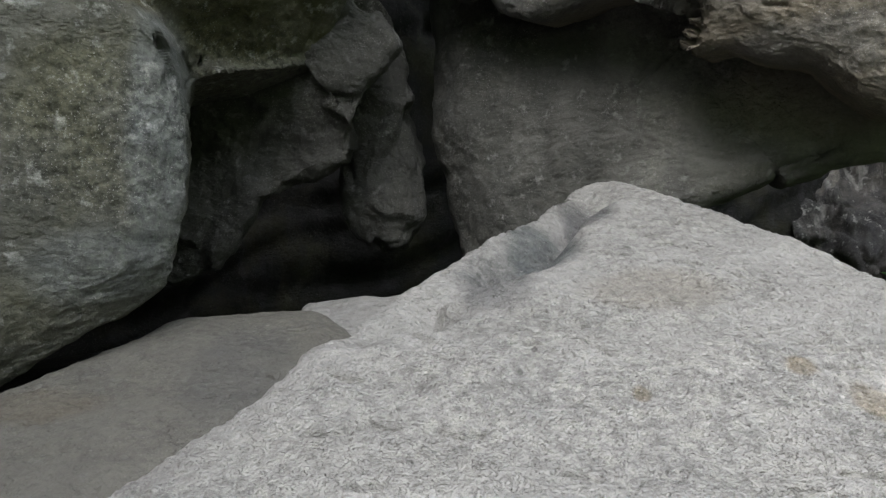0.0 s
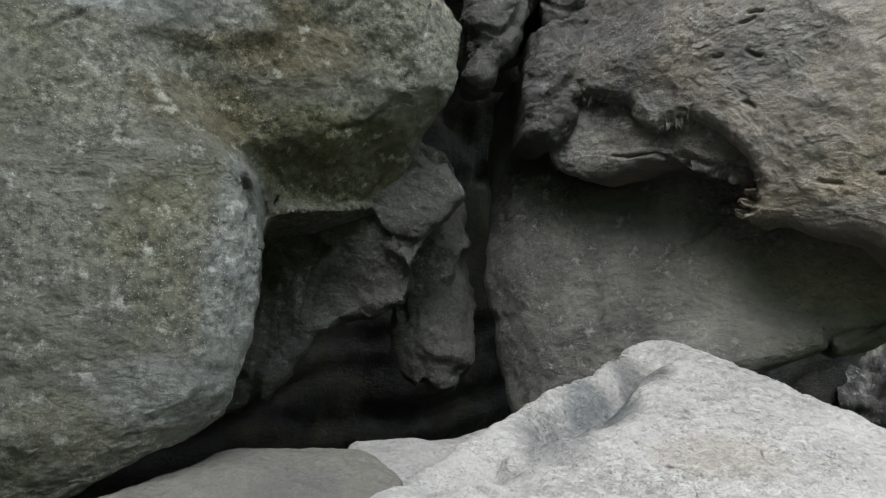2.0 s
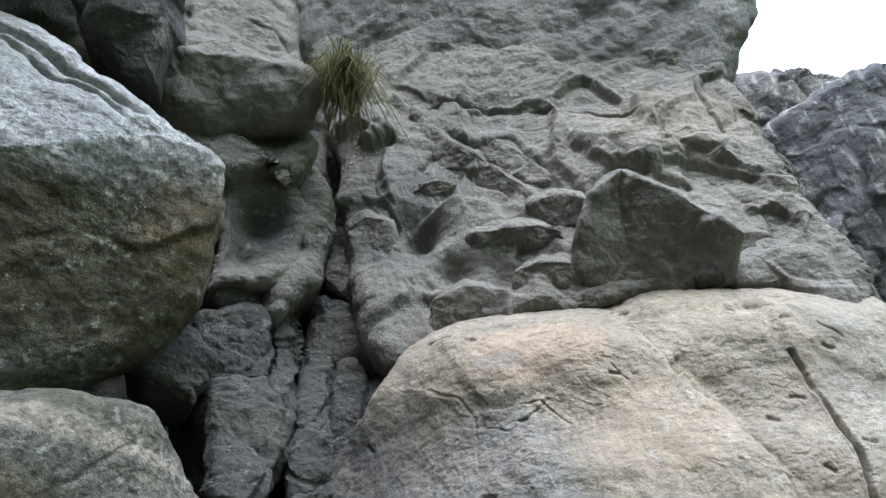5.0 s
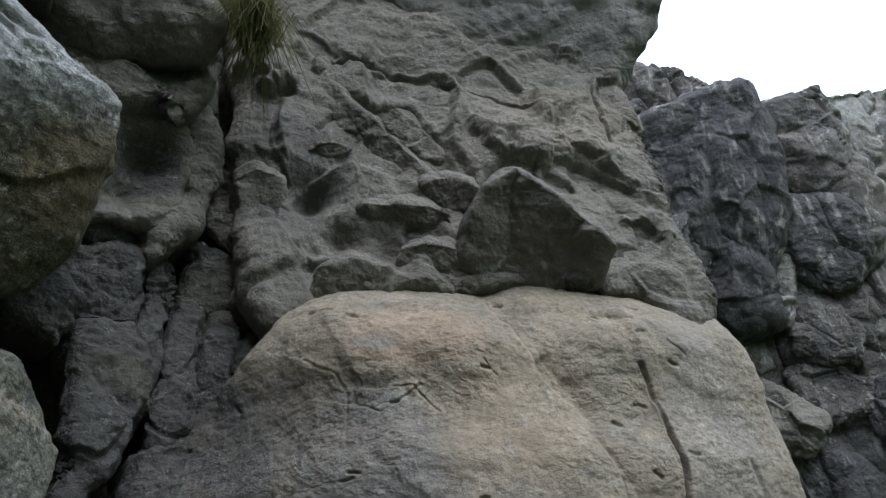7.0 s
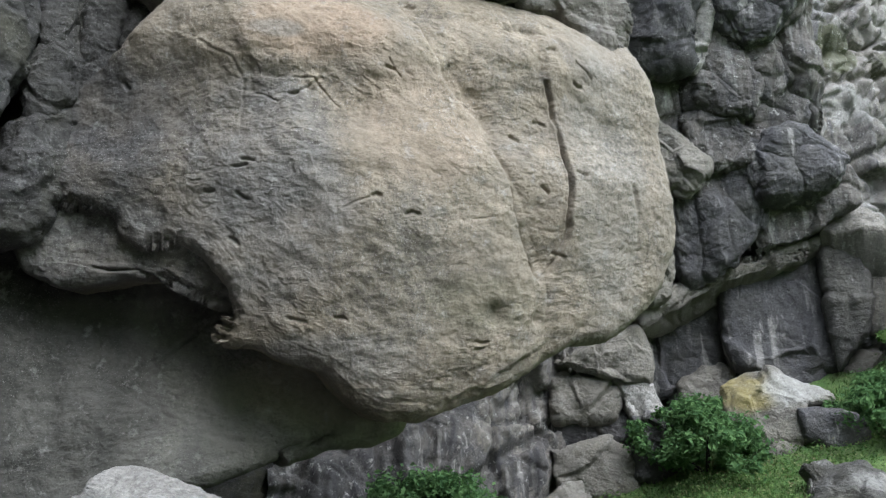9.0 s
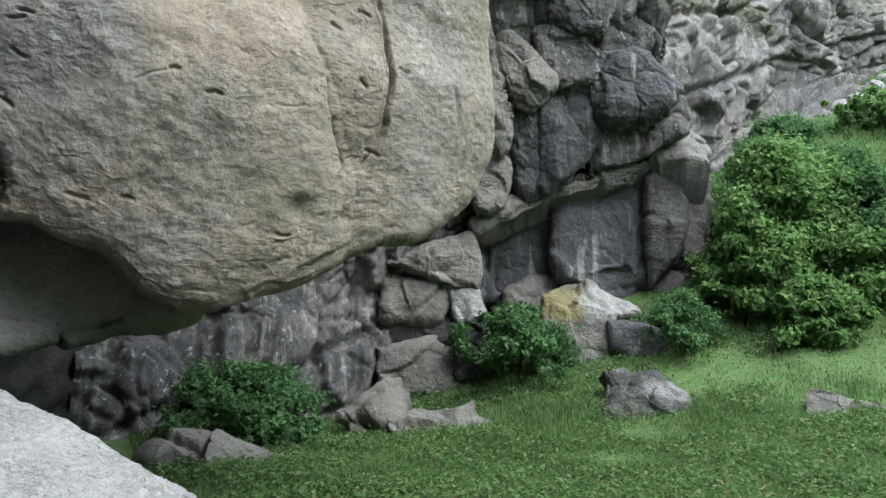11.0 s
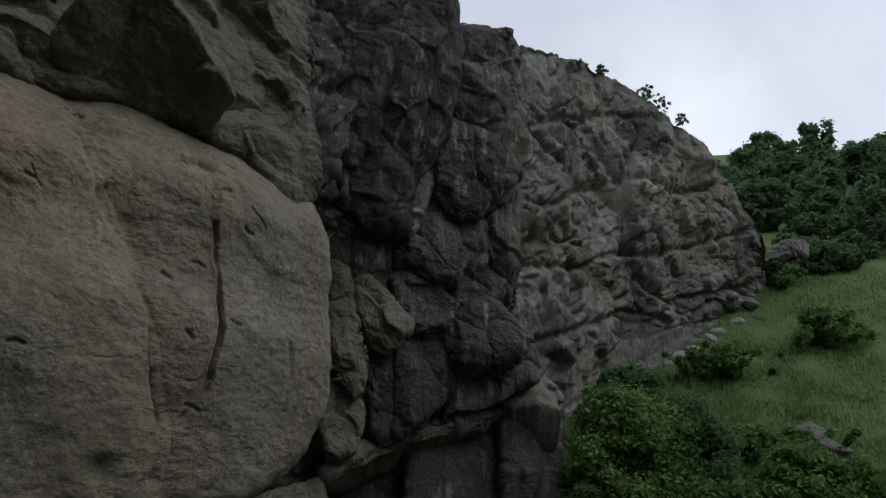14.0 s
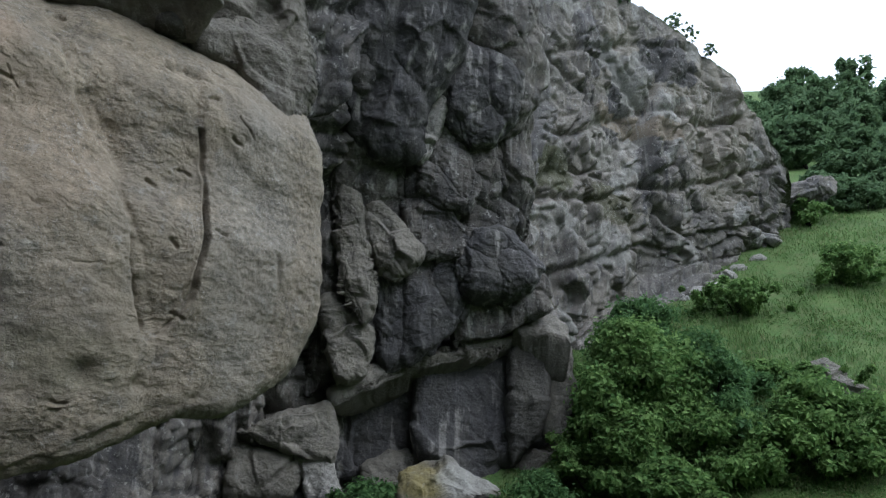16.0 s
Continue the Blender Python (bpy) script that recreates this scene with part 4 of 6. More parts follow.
# ---- the knobbly band and the roof above it ----
band = rock('rock_ledge', (2.5, 3.62, 6.7), -21, 2,
     [(-1.77, -1.62), (-1.42, -1.53), (-1.1, -1.43), (-0.77, -1.33), (-0.43, -1.35), (-0.12, -1.27), (0.23, -1.23), (0.5, -1.26), (0.72, -1.3), (0.92, -1.22), (1.14, -1.27), (1.25, -1.39), (1.29, -1.69), (1.32, -1.92), (1.46, -1.74), (1.57, -1.34), (1.52, -0.97), (1.47, -0.69), (1.4, -0.14), (1.32, 0.45), (1.37, 1.11), (1.57, 2.22), (0.37, 1.74), (-0.74, 1.96), (-1.83, 2.26), (-2.2, 1.48), (-2.17, 0.48), (-2.11, -0.32), (-1.97, -1.06)],
     mat=KNOB, label='knobbly weathered rock band above the great boulder', front=0.05, rim=0.15, edge=0.12, back=1.5, rough=0.07, scale=1.4, facets=0.04, tilt=0.2, fscale=1.5, chips=1.5, around=900, inward=380, seed=13, ragged=0.008, sharp=0.5,
     knobs=[((1.19, -0.73), 0.23, 0.19, 0.08, -30), ((0.82, 0.1), 0.35, 0.23, 0.08, -30), ((0.13, 0.15), 0.31, 0.27, 0.1, -30), ((-1.86, 0.84), 0.23, 0.35, 0.15, 0)],
     areas=[([(-0.28, 0.8), (0.2, 0.55), (0.5, 0.47), (0.63, -0.02), (0.63, -0.33), (0.13, -0.04), (-0.18, -0.3), (-0.38, 0.12)], 0.08, 0.04), ([(-1.19, 0.45), (-0.7, 0.49), (-0.43, 0.11), (-0.36, -0.25), (-0.73, -0.15), (-1.05, 0.08)], -0.1, 0.06)], spots=[((-1.51, -0.48), 0.18, -0.35), ((-0.89, -1.0), 0.16, -0.16), ((-1.27, -0.9), 0.12, -0.15), ((-0.17, -0.65), 0.1, -0.1)],
     # Tan is stone; the two dark patches paint shade in the alcove and under the block.
     stains_shade=[((0.71, 0.34), 0.9, 0.5, (0.4, 0.345, 0.26), 0.5), ((-1.63, -0.29), 0.5, 0.7, (0.17, 0.167, 0.155), 0.7), ((0.33, -0.89), 0.4, 0.2, (0.24, 0.22, 0.17), 0.6)],
     cracks=[([(-1.33, 0.98), (-0.89, 0.92), (-0.49, 0.8), (-0.2, 0.72), (0.19, 0.5), (0.48, 0.44)], 0.025, 0.09, 0, 1), ([(0.82, 1.61), (0.71, 1.05), (0.75, 0.83)], 0.015, 0.05, 0, 1), ([(0.98, 0.92), (1.0, 0.42), (1.05, 0.16)], 0.015, 0.05, 0, 1), ([(0.61, -0.06), (0.61, -0.37)], 0.015, 0.05, 0, 1), ([(-0.2, -0.38), (-0.29, -0.69), (-0.29, -1.17)], 0.02, 0.06, 0, 1), ([(0.81, -0.3), (1.04, -0.64), (1.07, -0.92)], 0.015, 0.04, 0, 1), ([(1.17, 0.79), (1.18, 0.3)], 0.02, 0.05, 0, 1), ([(-1.46, 0.13), (-1.28, 0.4), (-1.09, 0.48)], 0.02, 0.05, 0, 1)])
rock('block', (2.52, 3.16, 5.63), -21, 20,
     [(-0.51, 0.2), (-0.35, 0.47), (-0.2, 0.54), (0.14, 0.33), (0.45, 0.1), (0.56, -0.08), (0.52, -0.32), (0.32, -0.37), (-0.02, -0.36), (-0.35, -0.32), (-0.54, -0.11)],
     mat=KNOB, front=0.03, rim=0.07, edge=0.06, back=0.7, rough=0.04, scale=1.8, chips=1.4, facets=0.015, tilt=0.1, fscale=2.4, around=240, inward=100, seed=330, sharp=0.7, ragged=0.02, ridges=[([(-0.55, 0.28), (-0.2, 0.48), (0.13, 0.28), (0.4, 0.07), (0.58, -0.12)], 0.9, 0.9, 0.6)], parent=band)
rock('block', (1.69, 3.72, 6.05), -21, 14,
     [(-0.34, 0.07), (-0.21, 0.25), (0.03, 0.23), (0.29, 0.05), (0.4, -0.08), (0.2, -0.17), (-0.06, -0.16), (-0.29, -0.14)],
     mat=KNOB, front=0.03, rim=0.07, edge=0.06, back=0.7, rough=0.04, scale=1.8, chips=1.4, facets=0.015, tilt=0.1, fscale=2.4, around=240, inward=100, seed=331, sharp=0.7, ragged=0.02, ridges=[([(-0.38, -0.03), (-0.06, -0.03), (0.42, -0.07)], 0.9, 0.7, 0.6)], parent=band)
rock('block', (2.06, 3.59, 6.24), -21, 14,
     [(-0.25, 0.15), (-0.03, 0.2), (0.2, 0.17), (0.24, -0.04), (0.09, -0.24), (-0.05, -0.16), (-0.2, -0.07)],
     mat=KNOB, front=0.03, rim=0.07, edge=0.06, back=0.7, rough=0.04, scale=1.8, chips=1.4, facets=0.015, tilt=0.1, fscale=2.4, around=240, inward=100, seed=332, sharp=0.7, ragged=0.02, ridges=[([(-0.29, 0.03), (-0.04, 0.07), (0.25, -0.02)], 0.8, 0.7, 0.6)], parent=band)
rock('block', (1.91, 3.71, 5.65), -21, 10,
     [(-0.27, 0.03), (-0.01, 0.23), (0.26, 0.12), (0.29, -0.1), (0.01, -0.16), (-0.28, -0.14)],
     mat=KNOB, front=0.03, rim=0.07, edge=0.06, back=0.7, rough=0.04, scale=1.8, chips=1.4, facets=0.015, tilt=0.1, fscale=2.4, around=240, inward=100, seed=333, sharp=0.7, ragged=0.02, ridges=[([(-0.32, -0.02), (-0.02, 0.06), (0.32, -0.03)], 0.8, 0.6, 0.6)], parent=band)
rock('block', (1.47, 3.84, 6.87), -21, 4,
     [(-0.47, 0.8), (-0.25, 0.7), (-0.12, 0.34), (0.18, -0.0), (0.46, -0.29), (0.52, -0.54), (0.28, -0.49), (-0.01, -0.3), (-0.24, -0.17), (-0.43, 0.19)],
     mat=KNOB, front=0.03, rim=0.07, edge=0.06, back=0.7, rough=0.04, scale=1.8, chips=1.4, facets=0.015, tilt=0.1, fscale=2.4, around=240, inward=100, seed=334, sharp=0.7, ragged=0.02, ridges=[([(-0.42, 0.82), (-0.19, 0.27), (0.17, -0.11), (0.53, -0.52)], 0.7, 0.7, 0.6)], parent=band)
rock('block', (0.84, 4.12, 5.72), -21, 10,
     [(-0.22, 0.03), (-0.0, 0.18), (0.19, 0.02), (0.14, -0.11), (-0.11, -0.15)],
     mat=KNOB, front=0.03, rim=0.07, edge=0.06, back=0.7, rough=0.04, scale=1.8, chips=1.4, facets=0.015, tilt=0.1, fscale=2.4, around=240, inward=100, seed=335, sharp=0.7, ragged=0.02, ridges=[([(-0.24, 0.0), (0.0, 0.03), (0.21, -0.01)], 0.7, 0.6, 0.6)], parent=band)
rock('block', (1.15, 3.97, 6.65), -21, 10,
     [(-0.21, 0.08), (0.01, 0.17), (0.22, 0.04), (0.11, -0.13), (-0.16, -0.13)],
     mat=KNOB, front=0.03, rim=0.07, edge=0.06, back=0.7, rough=0.04, scale=1.8, chips=1.4, facets=0.015, tilt=0.1, fscale=2.4, around=240, inward=100, seed=336, sharp=0.7, ragged=0.02, ridges=[([(-0.23, -0.03), (0.02, 0.03), (0.24, -0.01)], 0.8, 0.7, 0.6)], parent=band)
rock('block', (3.52, 3.15, 5.3), -21, 4,
     [(-0.43, 0.27), (-0.14, 0.48), (0.21, 0.35), (0.37, 0.08), (0.31, -0.3), (0.15, -0.58), (0.1, -0.28), (0.01, -0.06), (-0.18, 0.05), (-0.41, 0.04)],
     mat=KNOB, front=0.03, rim=0.07, edge=0.06, back=0.7, rough=0.04, scale=1.8, chips=1.4, facets=0.015, tilt=0.1, fscale=2.4, around=240, inward=100, seed=337, sharp=0.7, ragged=0.02, ridges=[([(-0.47, 0.17), (-0.13, 0.28), (0.17, 0.18), (0.28, -0.31)], 0.4, 0.3, 0.6)], parent=band)
rock('block', (1.33, 3.92, 5.42), -21, 8,
     [(-0.25, 0.08), (0.01, 0.25), (0.29, 0.12), (0.29, -0.12), (-0.07, -0.19), (-0.28, -0.1)],
     mat=KNOB, front=0.03, rim=0.07, edge=0.06, back=0.7, rough=0.04, scale=1.8, chips=1.4, facets=0.015, tilt=0.1, fscale=2.4, around=240, inward=100, seed=338, sharp=0.7, ragged=0.02, ridges=[([(-0.29, 0.01), (0.01, 0.11), (0.31, 0.02)], 0.7, 0.5, 0.6)], parent=band)
rock('block', (0.69, 4.16, 6.22), -21, 8,
     [(-0.24, 0.18), (-0.05, 0.35), (0.17, 0.2), (0.23, -0.16), (0.07, -0.31), (-0.14, -0.22)],
     mat=KNOB, front=0.03, rim=0.07, edge=0.06, back=0.7, rough=0.04, scale=1.8, chips=1.4, facets=0.015, tilt=0.1, fscale=2.4, around=240, inward=100, seed=339, sharp=0.7, ragged=0.02, ridges=[([(-0.24, 0.02), (-0.04, 0.14), (0.24, -0.01)], 0.6, 0.5, 0.6)], parent=band)
rock('block', (1.81, 3.81, 6.99), -21, 4,
     [(-0.37, 0.27), (-0.08, 0.35), (0.25, 0.05), (0.33, -0.32), (0.09, -0.3), (-0.19, -0.04)],
     mat=KNOB, front=0.03, rim=0.07, edge=0.06, back=0.7, rough=0.04, scale=1.8, chips=1.4, facets=0.015, tilt=0.1, fscale=2.4, around=240, inward=100, seed=340, sharp=0.7, ragged=0.02, ridges=[([(-0.42, 0.2), (-0.08, 0.19), (0.35, -0.32)], 0.4, 0.3, 0.6)], parent=band)
rock('block', (0.87, 4.06, 7.64), -21, 6,
     [(-0.21, 0.37), (0.04, 0.46), (0.2, 0.06), (0.21, -0.33), (-0.03, -0.41), (-0.23, -0.11)],
     mat=KNOB, front=0.03, rim=0.07, edge=0.06, back=0.7, rough=0.04, scale=1.8, chips=1.4, facets=0.015, tilt=0.1, fscale=2.4, around=240, inward=100, seed=341, sharp=0.7, ragged=0.02, ridges=[([(-0.22, 0.16), (0.05, 0.18), (0.22, -0.07)], 0.5, 0.4, 0.6)], parent=band)
rock('stone', (2.95, 3.32, 5.46), -21, 0,
     [(-0.12, 0.0), (-0.08, 0.07), (0.02, 0.09), (0.1, 0.03), (0.11, -0.05), (0.0, -0.08), (-0.1, -0.06)],
     mat=SHADE, label='small dark stone wedged in the seam above the great boulder', category='stone', front=0.03, rim=0.07, edge=0.06, back=0.25, rough=0.02, around=60, inward=24, seed=131)
rock('rock_roof', (2.07, 3.26, 9.0), -30, 32,
     [(-2.12, 2.0), (-2.35, -0.15), (-2.04, -0.52), (-1.5, -0.71), (-1.19, -1.01), (-0.65, -1.13), (0.05, -1.27), (0.57, -1.53), (0.99, -1.72), (1.38, -1.66), (1.64, -1.3), (1.85, -0.98), (2.04, -0.82), (2.15, -0.19), (2.33, 1.01), (2.04, 2.93), (-0.84, 3.83)],
     mat=ROOF, label='dark smooth rock roof jutting over the band', front=0.08, rim=0.15, edge=0.2, back=2.5, rough=0.08, tilt=0.06, fscale=0.9, around=500, inward=200, seed=40, ragged=0.01)

# ---- the stacked rocks beside the cleft ----
# Olive stone below, darkened as shade; the top paled as if lit.
rock('boulder', (-1.38, 3.27, 5.45), 8, 14,
     [(-1.92, 1.23), (-0.96, 1.18), (-0.44, 1.1), (-0.06, 0.93), (0.25, 0.74), (0.61, 0.51), (0.93, 0.41), (1.0, 0.0), (0.99, -0.47), (0.85, -0.72), (0.46, -0.99), (-0.07, -1.2), (-1.05, -1.34)],
     mat=LICHEN, label='big rounded boulder with an olive underside, its shade and lit top painted on', front=0.08, rim=0.15, edge=0.15, back=1.2, rough=0.045, tilt=0.05, around=500, inward=210, seed=41, sharp=0.5, ridges=[([(-1.09, -0.54), (-0.43, -0.08), (-0.02, 0.08), (0.21, 0.2), (0.51, 0.33), (0.83, 0.35), (1.19, 0.32)], 0.12, 0.5, 2.0)], stains_shade=[((0.11, -0.47), 1.6, 0.55, (0.115, 0.105, 0.055), 0.9), ((0.83, -0.07), 0.3, 0.4, (0.24, 0.18, 0.1), 0.6), ((-0.22, 0.49), 1.6, 0.5, (0.66, 0.67, 0.675), 0.85)], cracks=[([(-0.7, 0.92), (-0.39, 0.86), (-0.09, 0.73), (0.29, 0.52), (0.62, 0.43), (0.91, 0.39)], 0.025, 0.09, 0, 1), ([(-0.56, 0.88), (-0.17, 0.62), (0.15, 0.53), (0.38, 0.37)], 0.02, 0.07, 0, 1), ([(-0.35, 1.13), (0.06, 0.83), (0.52, 0.58)], 0.02, 0.05, 0, 1)])
stack = rock('rock_buttress', (0.03, 5.06, 6.98), 0, 8,
     [(-1.82, 4.61), (0.21, 5.25), (0.45, 2.1), (0.7, 1.81), (1.25, 1.49), (1.59, 1.07), (1.7, 0.02), (1.5, -0.68), (1.22, -1.47), (0.84, -2.25), (0.6, -2.84), (-0.34, -2.87), (-0.67, -1.62), (-1.14, -0.02)],
     mat=DIM, label='jumbled weathered grey buttress of blocks at the head of the cleft', front=0.05, rim=0.3, edge=0.3, back=1.0, rough=0.08, facets=0.03, tilt=0.12, fscale=1.8, around=500, inward=200, seed=42, cracks=[([(0.34, 1.43), (0.39, 0.14), (0.29, -0.9), (0.25, -1.74), (0.13, -2.6)], 0.06, 0.4, 0, 1)])
rock('block', (-0.25, 4.63, 5.83), 6, 8,
     [(-0.25, 0.07), (0.03, 0.21), (0.24, 0.05), (0.2, -0.14), (-0.12, -0.14)],
     mat=DIM, front=0.06, rim=0.12, edge=0.06, back=0.8, rough=0.06, scale=2.0, chips=1.8, facets=0.03, tilt=0.12, fscale=2.4, around=220, inward=90, seed=303, sharp=0.6, ragged=0.04, parent=stack)
rock('block', (-0.21, 4.65, 5.34), 6, 8,
     [(-0.3, 0.23), (0.2, 0.34), (0.27, 0.01), (0.25, -0.24), (-0.2, -0.3)],
     mat=DIM, front=0.06, rim=0.12, edge=0.06, back=0.8, rough=0.06, scale=2.0, chips=1.8, facets=0.03, tilt=0.12, fscale=2.4, around=220, inward=90, seed=304, sharp=0.6, ragged=0.04, parent=stack)
rock('block', (-0.65, 4.39, 5.0), 6, 8,
     [(-0.29, 0.23), (0.17, 0.29), (0.28, 0.08), (0.23, -0.24), (-0.1, -0.15), (-0.29, 0.03)],
     mat=DIM, front=0.06, rim=0.12, edge=0.06, back=0.8, rough=0.06, scale=2.0, chips=1.8, facets=0.03, tilt=0.12, fscale=2.4, around=220, inward=90, seed=305, sharp=0.6, ragged=0.04, parent=stack)
rock('block', (0.14, 4.75, 5.2), 6, 6,
     [(-0.14, 0.5), (0.05, 0.66), (0.13, 0.22), (0.13, -0.37), (-0.0, -0.76), (-0.12, -0.51), (-0.13, 0.09)],
     mat=DIM, front=0.06, rim=0.12, edge=0.06, back=0.8, rough=0.06, scale=2.0, chips=1.8, facets=0.03, tilt=0.12, fscale=2.4, around=220, inward=90, seed=306, sharp=0.6, ragged=0.04, parent=stack)
rock('block', (-0.08, 4.7, 4.52), 6, 4,
     [(-0.34, 0.51), (0.08, 0.58), (0.3, 0.26), (0.17, -0.24), (0.01, -0.64), (-0.14, -0.65), (-0.18, -0.02)],
     mat=DIM, front=0.06, rim=0.12, edge=0.06, back=0.8, rough=0.06, scale=2.0, chips=1.8, facets=0.03, tilt=0.12, fscale=2.4, around=220, inward=90, seed=307, sharp=0.6, ragged=0.04, parent=stack)
rock('block', (0.73, 4.8, 6.99), -14, 14,
     [(-0.29, 0.83), (0.04, 0.83), (0.32, 0.66), (0.44, 0.09), (0.47, -0.44), (0.16, -0.8), (-0.34, -0.78)],
     mat=DIM, front=0.06, rim=0.12, edge=0.06, back=0.8, rough=0.06, scale=2.0, chips=1.8, facets=0.03, tilt=0.12, fscale=2.4, around=220, inward=90, seed=308, sharp=0.6, ragged=0.04, parent=stack)
rock('block', (0.76, 4.91, 5.68), -14, 8,
     [(-0.31, 0.49), (0.17, 0.56), (0.42, 0.47), (0.6, 0.22), (0.18, -0.12), (-0.14, -0.51), (-0.36, -0.88), (-0.42, -0.28)],
     mat=DIM, front=0.06, rim=0.12, edge=0.06, back=0.8, rough=0.06, scale=2.0, chips=1.8, facets=0.03, tilt=0.12, fscale=2.4, around=220, inward=90, seed=309, sharp=0.6, ragged=0.04, parent=stack)
rock('block', (0.52, 4.84, 4.8), -14, 4,
     [(-0.24, -0.16), (-0.09, 0.3), (0.19, 0.39), (0.39, 0.35), (0.3, -0.03), (-0.01, -0.41), (-0.21, -0.44)],
     mat=DIM, front=0.06, rim=0.12, edge=0.06, back=0.8, rough=0.06, scale=2.0, chips=1.8, facets=0.03, tilt=0.12, fscale=2.4, around=220, inward=90, seed=310, sharp=0.6, ragged=0.04, parent=stack)
rock('block', (0.36, 4.85, 4.16), 6, 0,
     [(-0.2, -0.1), (-0.07, 0.21), (0.21, 0.37), (0.33, 0.25), (0.16, -0.19), (0.04, -0.58), (-0.22, -0.6)],
     mat=DIM, front=0.06, rim=0.12, edge=0.06, back=0.8, rough=0.06, scale=2.0, chips=1.8, facets=0.03, tilt=0.12, fscale=2.4, around=220, inward=90, seed=311, sharp=0.6, ragged=0.04, parent=stack)
rock('boulder', (-1.19, 3.19, 7.11), 0, 22,
     [(-0.49, 0.13), (-0.28, 0.66), (0.2, 0.74), (0.26, -0.16), (0.21, -0.49), (-0.02, -0.48), (-0.27, -0.32)],
     mat=DIM, label='blocky weathered rock stacked beside the cleft', front=0.1, rim=0.15, edge=0.12, back=0.9, rough=0.06, facets=0.02, tilt=0.25, fscale=1.6, around=260, inward=100, seed=51, group='stacked rocks', sharp=0.6)
rock('boulder', (-0.45, 3.6, 7.2), 0, 10,
     [(-0.61, -0.24), (-0.56, 0.33), (-0.81, 1.57), (0.19, 2.03), (0.44, 0.55), (0.62, -0.0), (0.6, -0.24), (0.19, -0.35), (-0.17, -0.48), (-0.42, -0.46)],
     mat=KNOB, label='rounded weathered rock with a pale top stacked beside the cleft', front=0.05, rim=0.2, edge=0.2, back=0.8, rough=0.05, scale=1.8, chips=1.5, facets=0.02, tilt=0.1, fscale=2.2, around=260, inward=110, sharp=0.65, ragged=0.02, seed=50, group='stacked rocks', ridges=[([(-0.64, -0.07), (-0.22, -0.04), (0.6, -0.01)], 0.5, 0.6, 0.6)], cracks=[([(-0.13, 0.63), (0.2, 0.56), (0.36, 0.33)], 0.015, 0.05, 0, 1), ([(-0.45, 0.09), (-0.04, 0.25), (0.5, 0.16)], 0.015, 0.04, 0, 1)])
rock('boulder', (-0.35, 3.95, 6.75), 0, 4,
     [(-0.93, 0.68), (-0.31, 0.35), (0.26, 0.5), (0.53, 0.52), (0.55, 0.02), (0.39, -0.25), (0.24, -0.16), (-0.07, -0.27), (-0.23, -0.3), (-0.51, -0.05)],
     mat=KNOB, label='pale stepped ledge of rock behind a boulder', front=0.05, rim=0.1, edge=0.08, back=0.8, rough=0.05, scale=1.8, chips=1.5, facets=0.02, tilt=0.1, fscale=2.2, around=260, inward=110, sharp=0.65, ragged=0.02, seed=52, group='stacked rocks', ridges=[([(-0.88, 0.41), (-0.23, 0.07), (0.23, -0.07), (0.55, 0.15)], 0.6, 0.2, 0.6)], cracks=[([(-0.11, 0.13), (0.12, 0.01), (0.24, -0.16)], 0.02, 0.08, 0.05, 0.08), ([(-0.52, 0.28), (-0.2, 0.11)], 0.02, 0.06, 0, 1)])
# Alcove's shade is put into the colour; the cap has a paler tone.
rock('block', (-0.05, 4.3, 6.3), 4, 12,
     [(-0.49, 0.37), (-0.4, 0.47), (-0.22, 0.54), (0.09, 0.43), (0.23, 0.21), (0.24, -0.33), (0.11, -0.52), (-0.23, -0.57), (-0.39, -0.62), (-0.4, -0.09)],
     mat=KNOB, front=0.05, rim=0.1, edge=0.08, back=0.8, rough=0.05, scale=1.8, chips=1.5, facets=0.02, tilt=0.1, fscale=2.2, around=260, inward=110, sharp=0.65, ragged=0.02, seed=300, parent=stack, spots=[((-0.11, 0.01), 0.2, -0.3), ((-0.18, -0.3), 0.16, -0.2)], ridges=[([(-0.51, 0.31), (-0.22, 0.45), (0.1, 0.38), (0.25, 0.19)], 0.8, 0.0, 0.5)], stains_shade=[((-0.08, -0.03), 0.3, 0.3, (0.1, 0.1, 0.095), 0.8), ((-0.18, 0.47), 0.4, 0.07, (0.36, 0.35, 0.32), 0.8)])
rock('block', (0.1, 4.4, 6.3), 0, 8,
     [(-0.03, 0.46), (0.1, 0.75), (0.25, 0.53), (0.3, 0.07), (0.21, -0.43), (0.09, -0.54), (-0.04, -0.77), (-0.12, -0.49), (0.07, -0.18)],
     mat=KNOB, front=0.05, rim=0.1, edge=0.08, back=0.8, rough=0.05, scale=1.8, chips=1.5, facets=0.02, tilt=0.1, fscale=2.2, around=260, inward=110, sharp=0.65, ragged=0.02, seed=301, parent=stack)
rock('block', (0.1, 4.5, 6.9), 0, 6,
     [(0.07, 0.98), (0.24, 0.79), (0.28, 0.11), (0.16, -0.11), (0.02, 0.13), (0.04, 0.54)],
     mat=DIM, front=0.05, rim=0.1, edge=0.08, back=0.8, rough=0.05, scale=1.8, chips=1.5, facets=0.02, tilt=0.1, fscale=2.2, around=260, inward=110, sharp=0.65, ragged=0.02, seed=302, parent=stack)
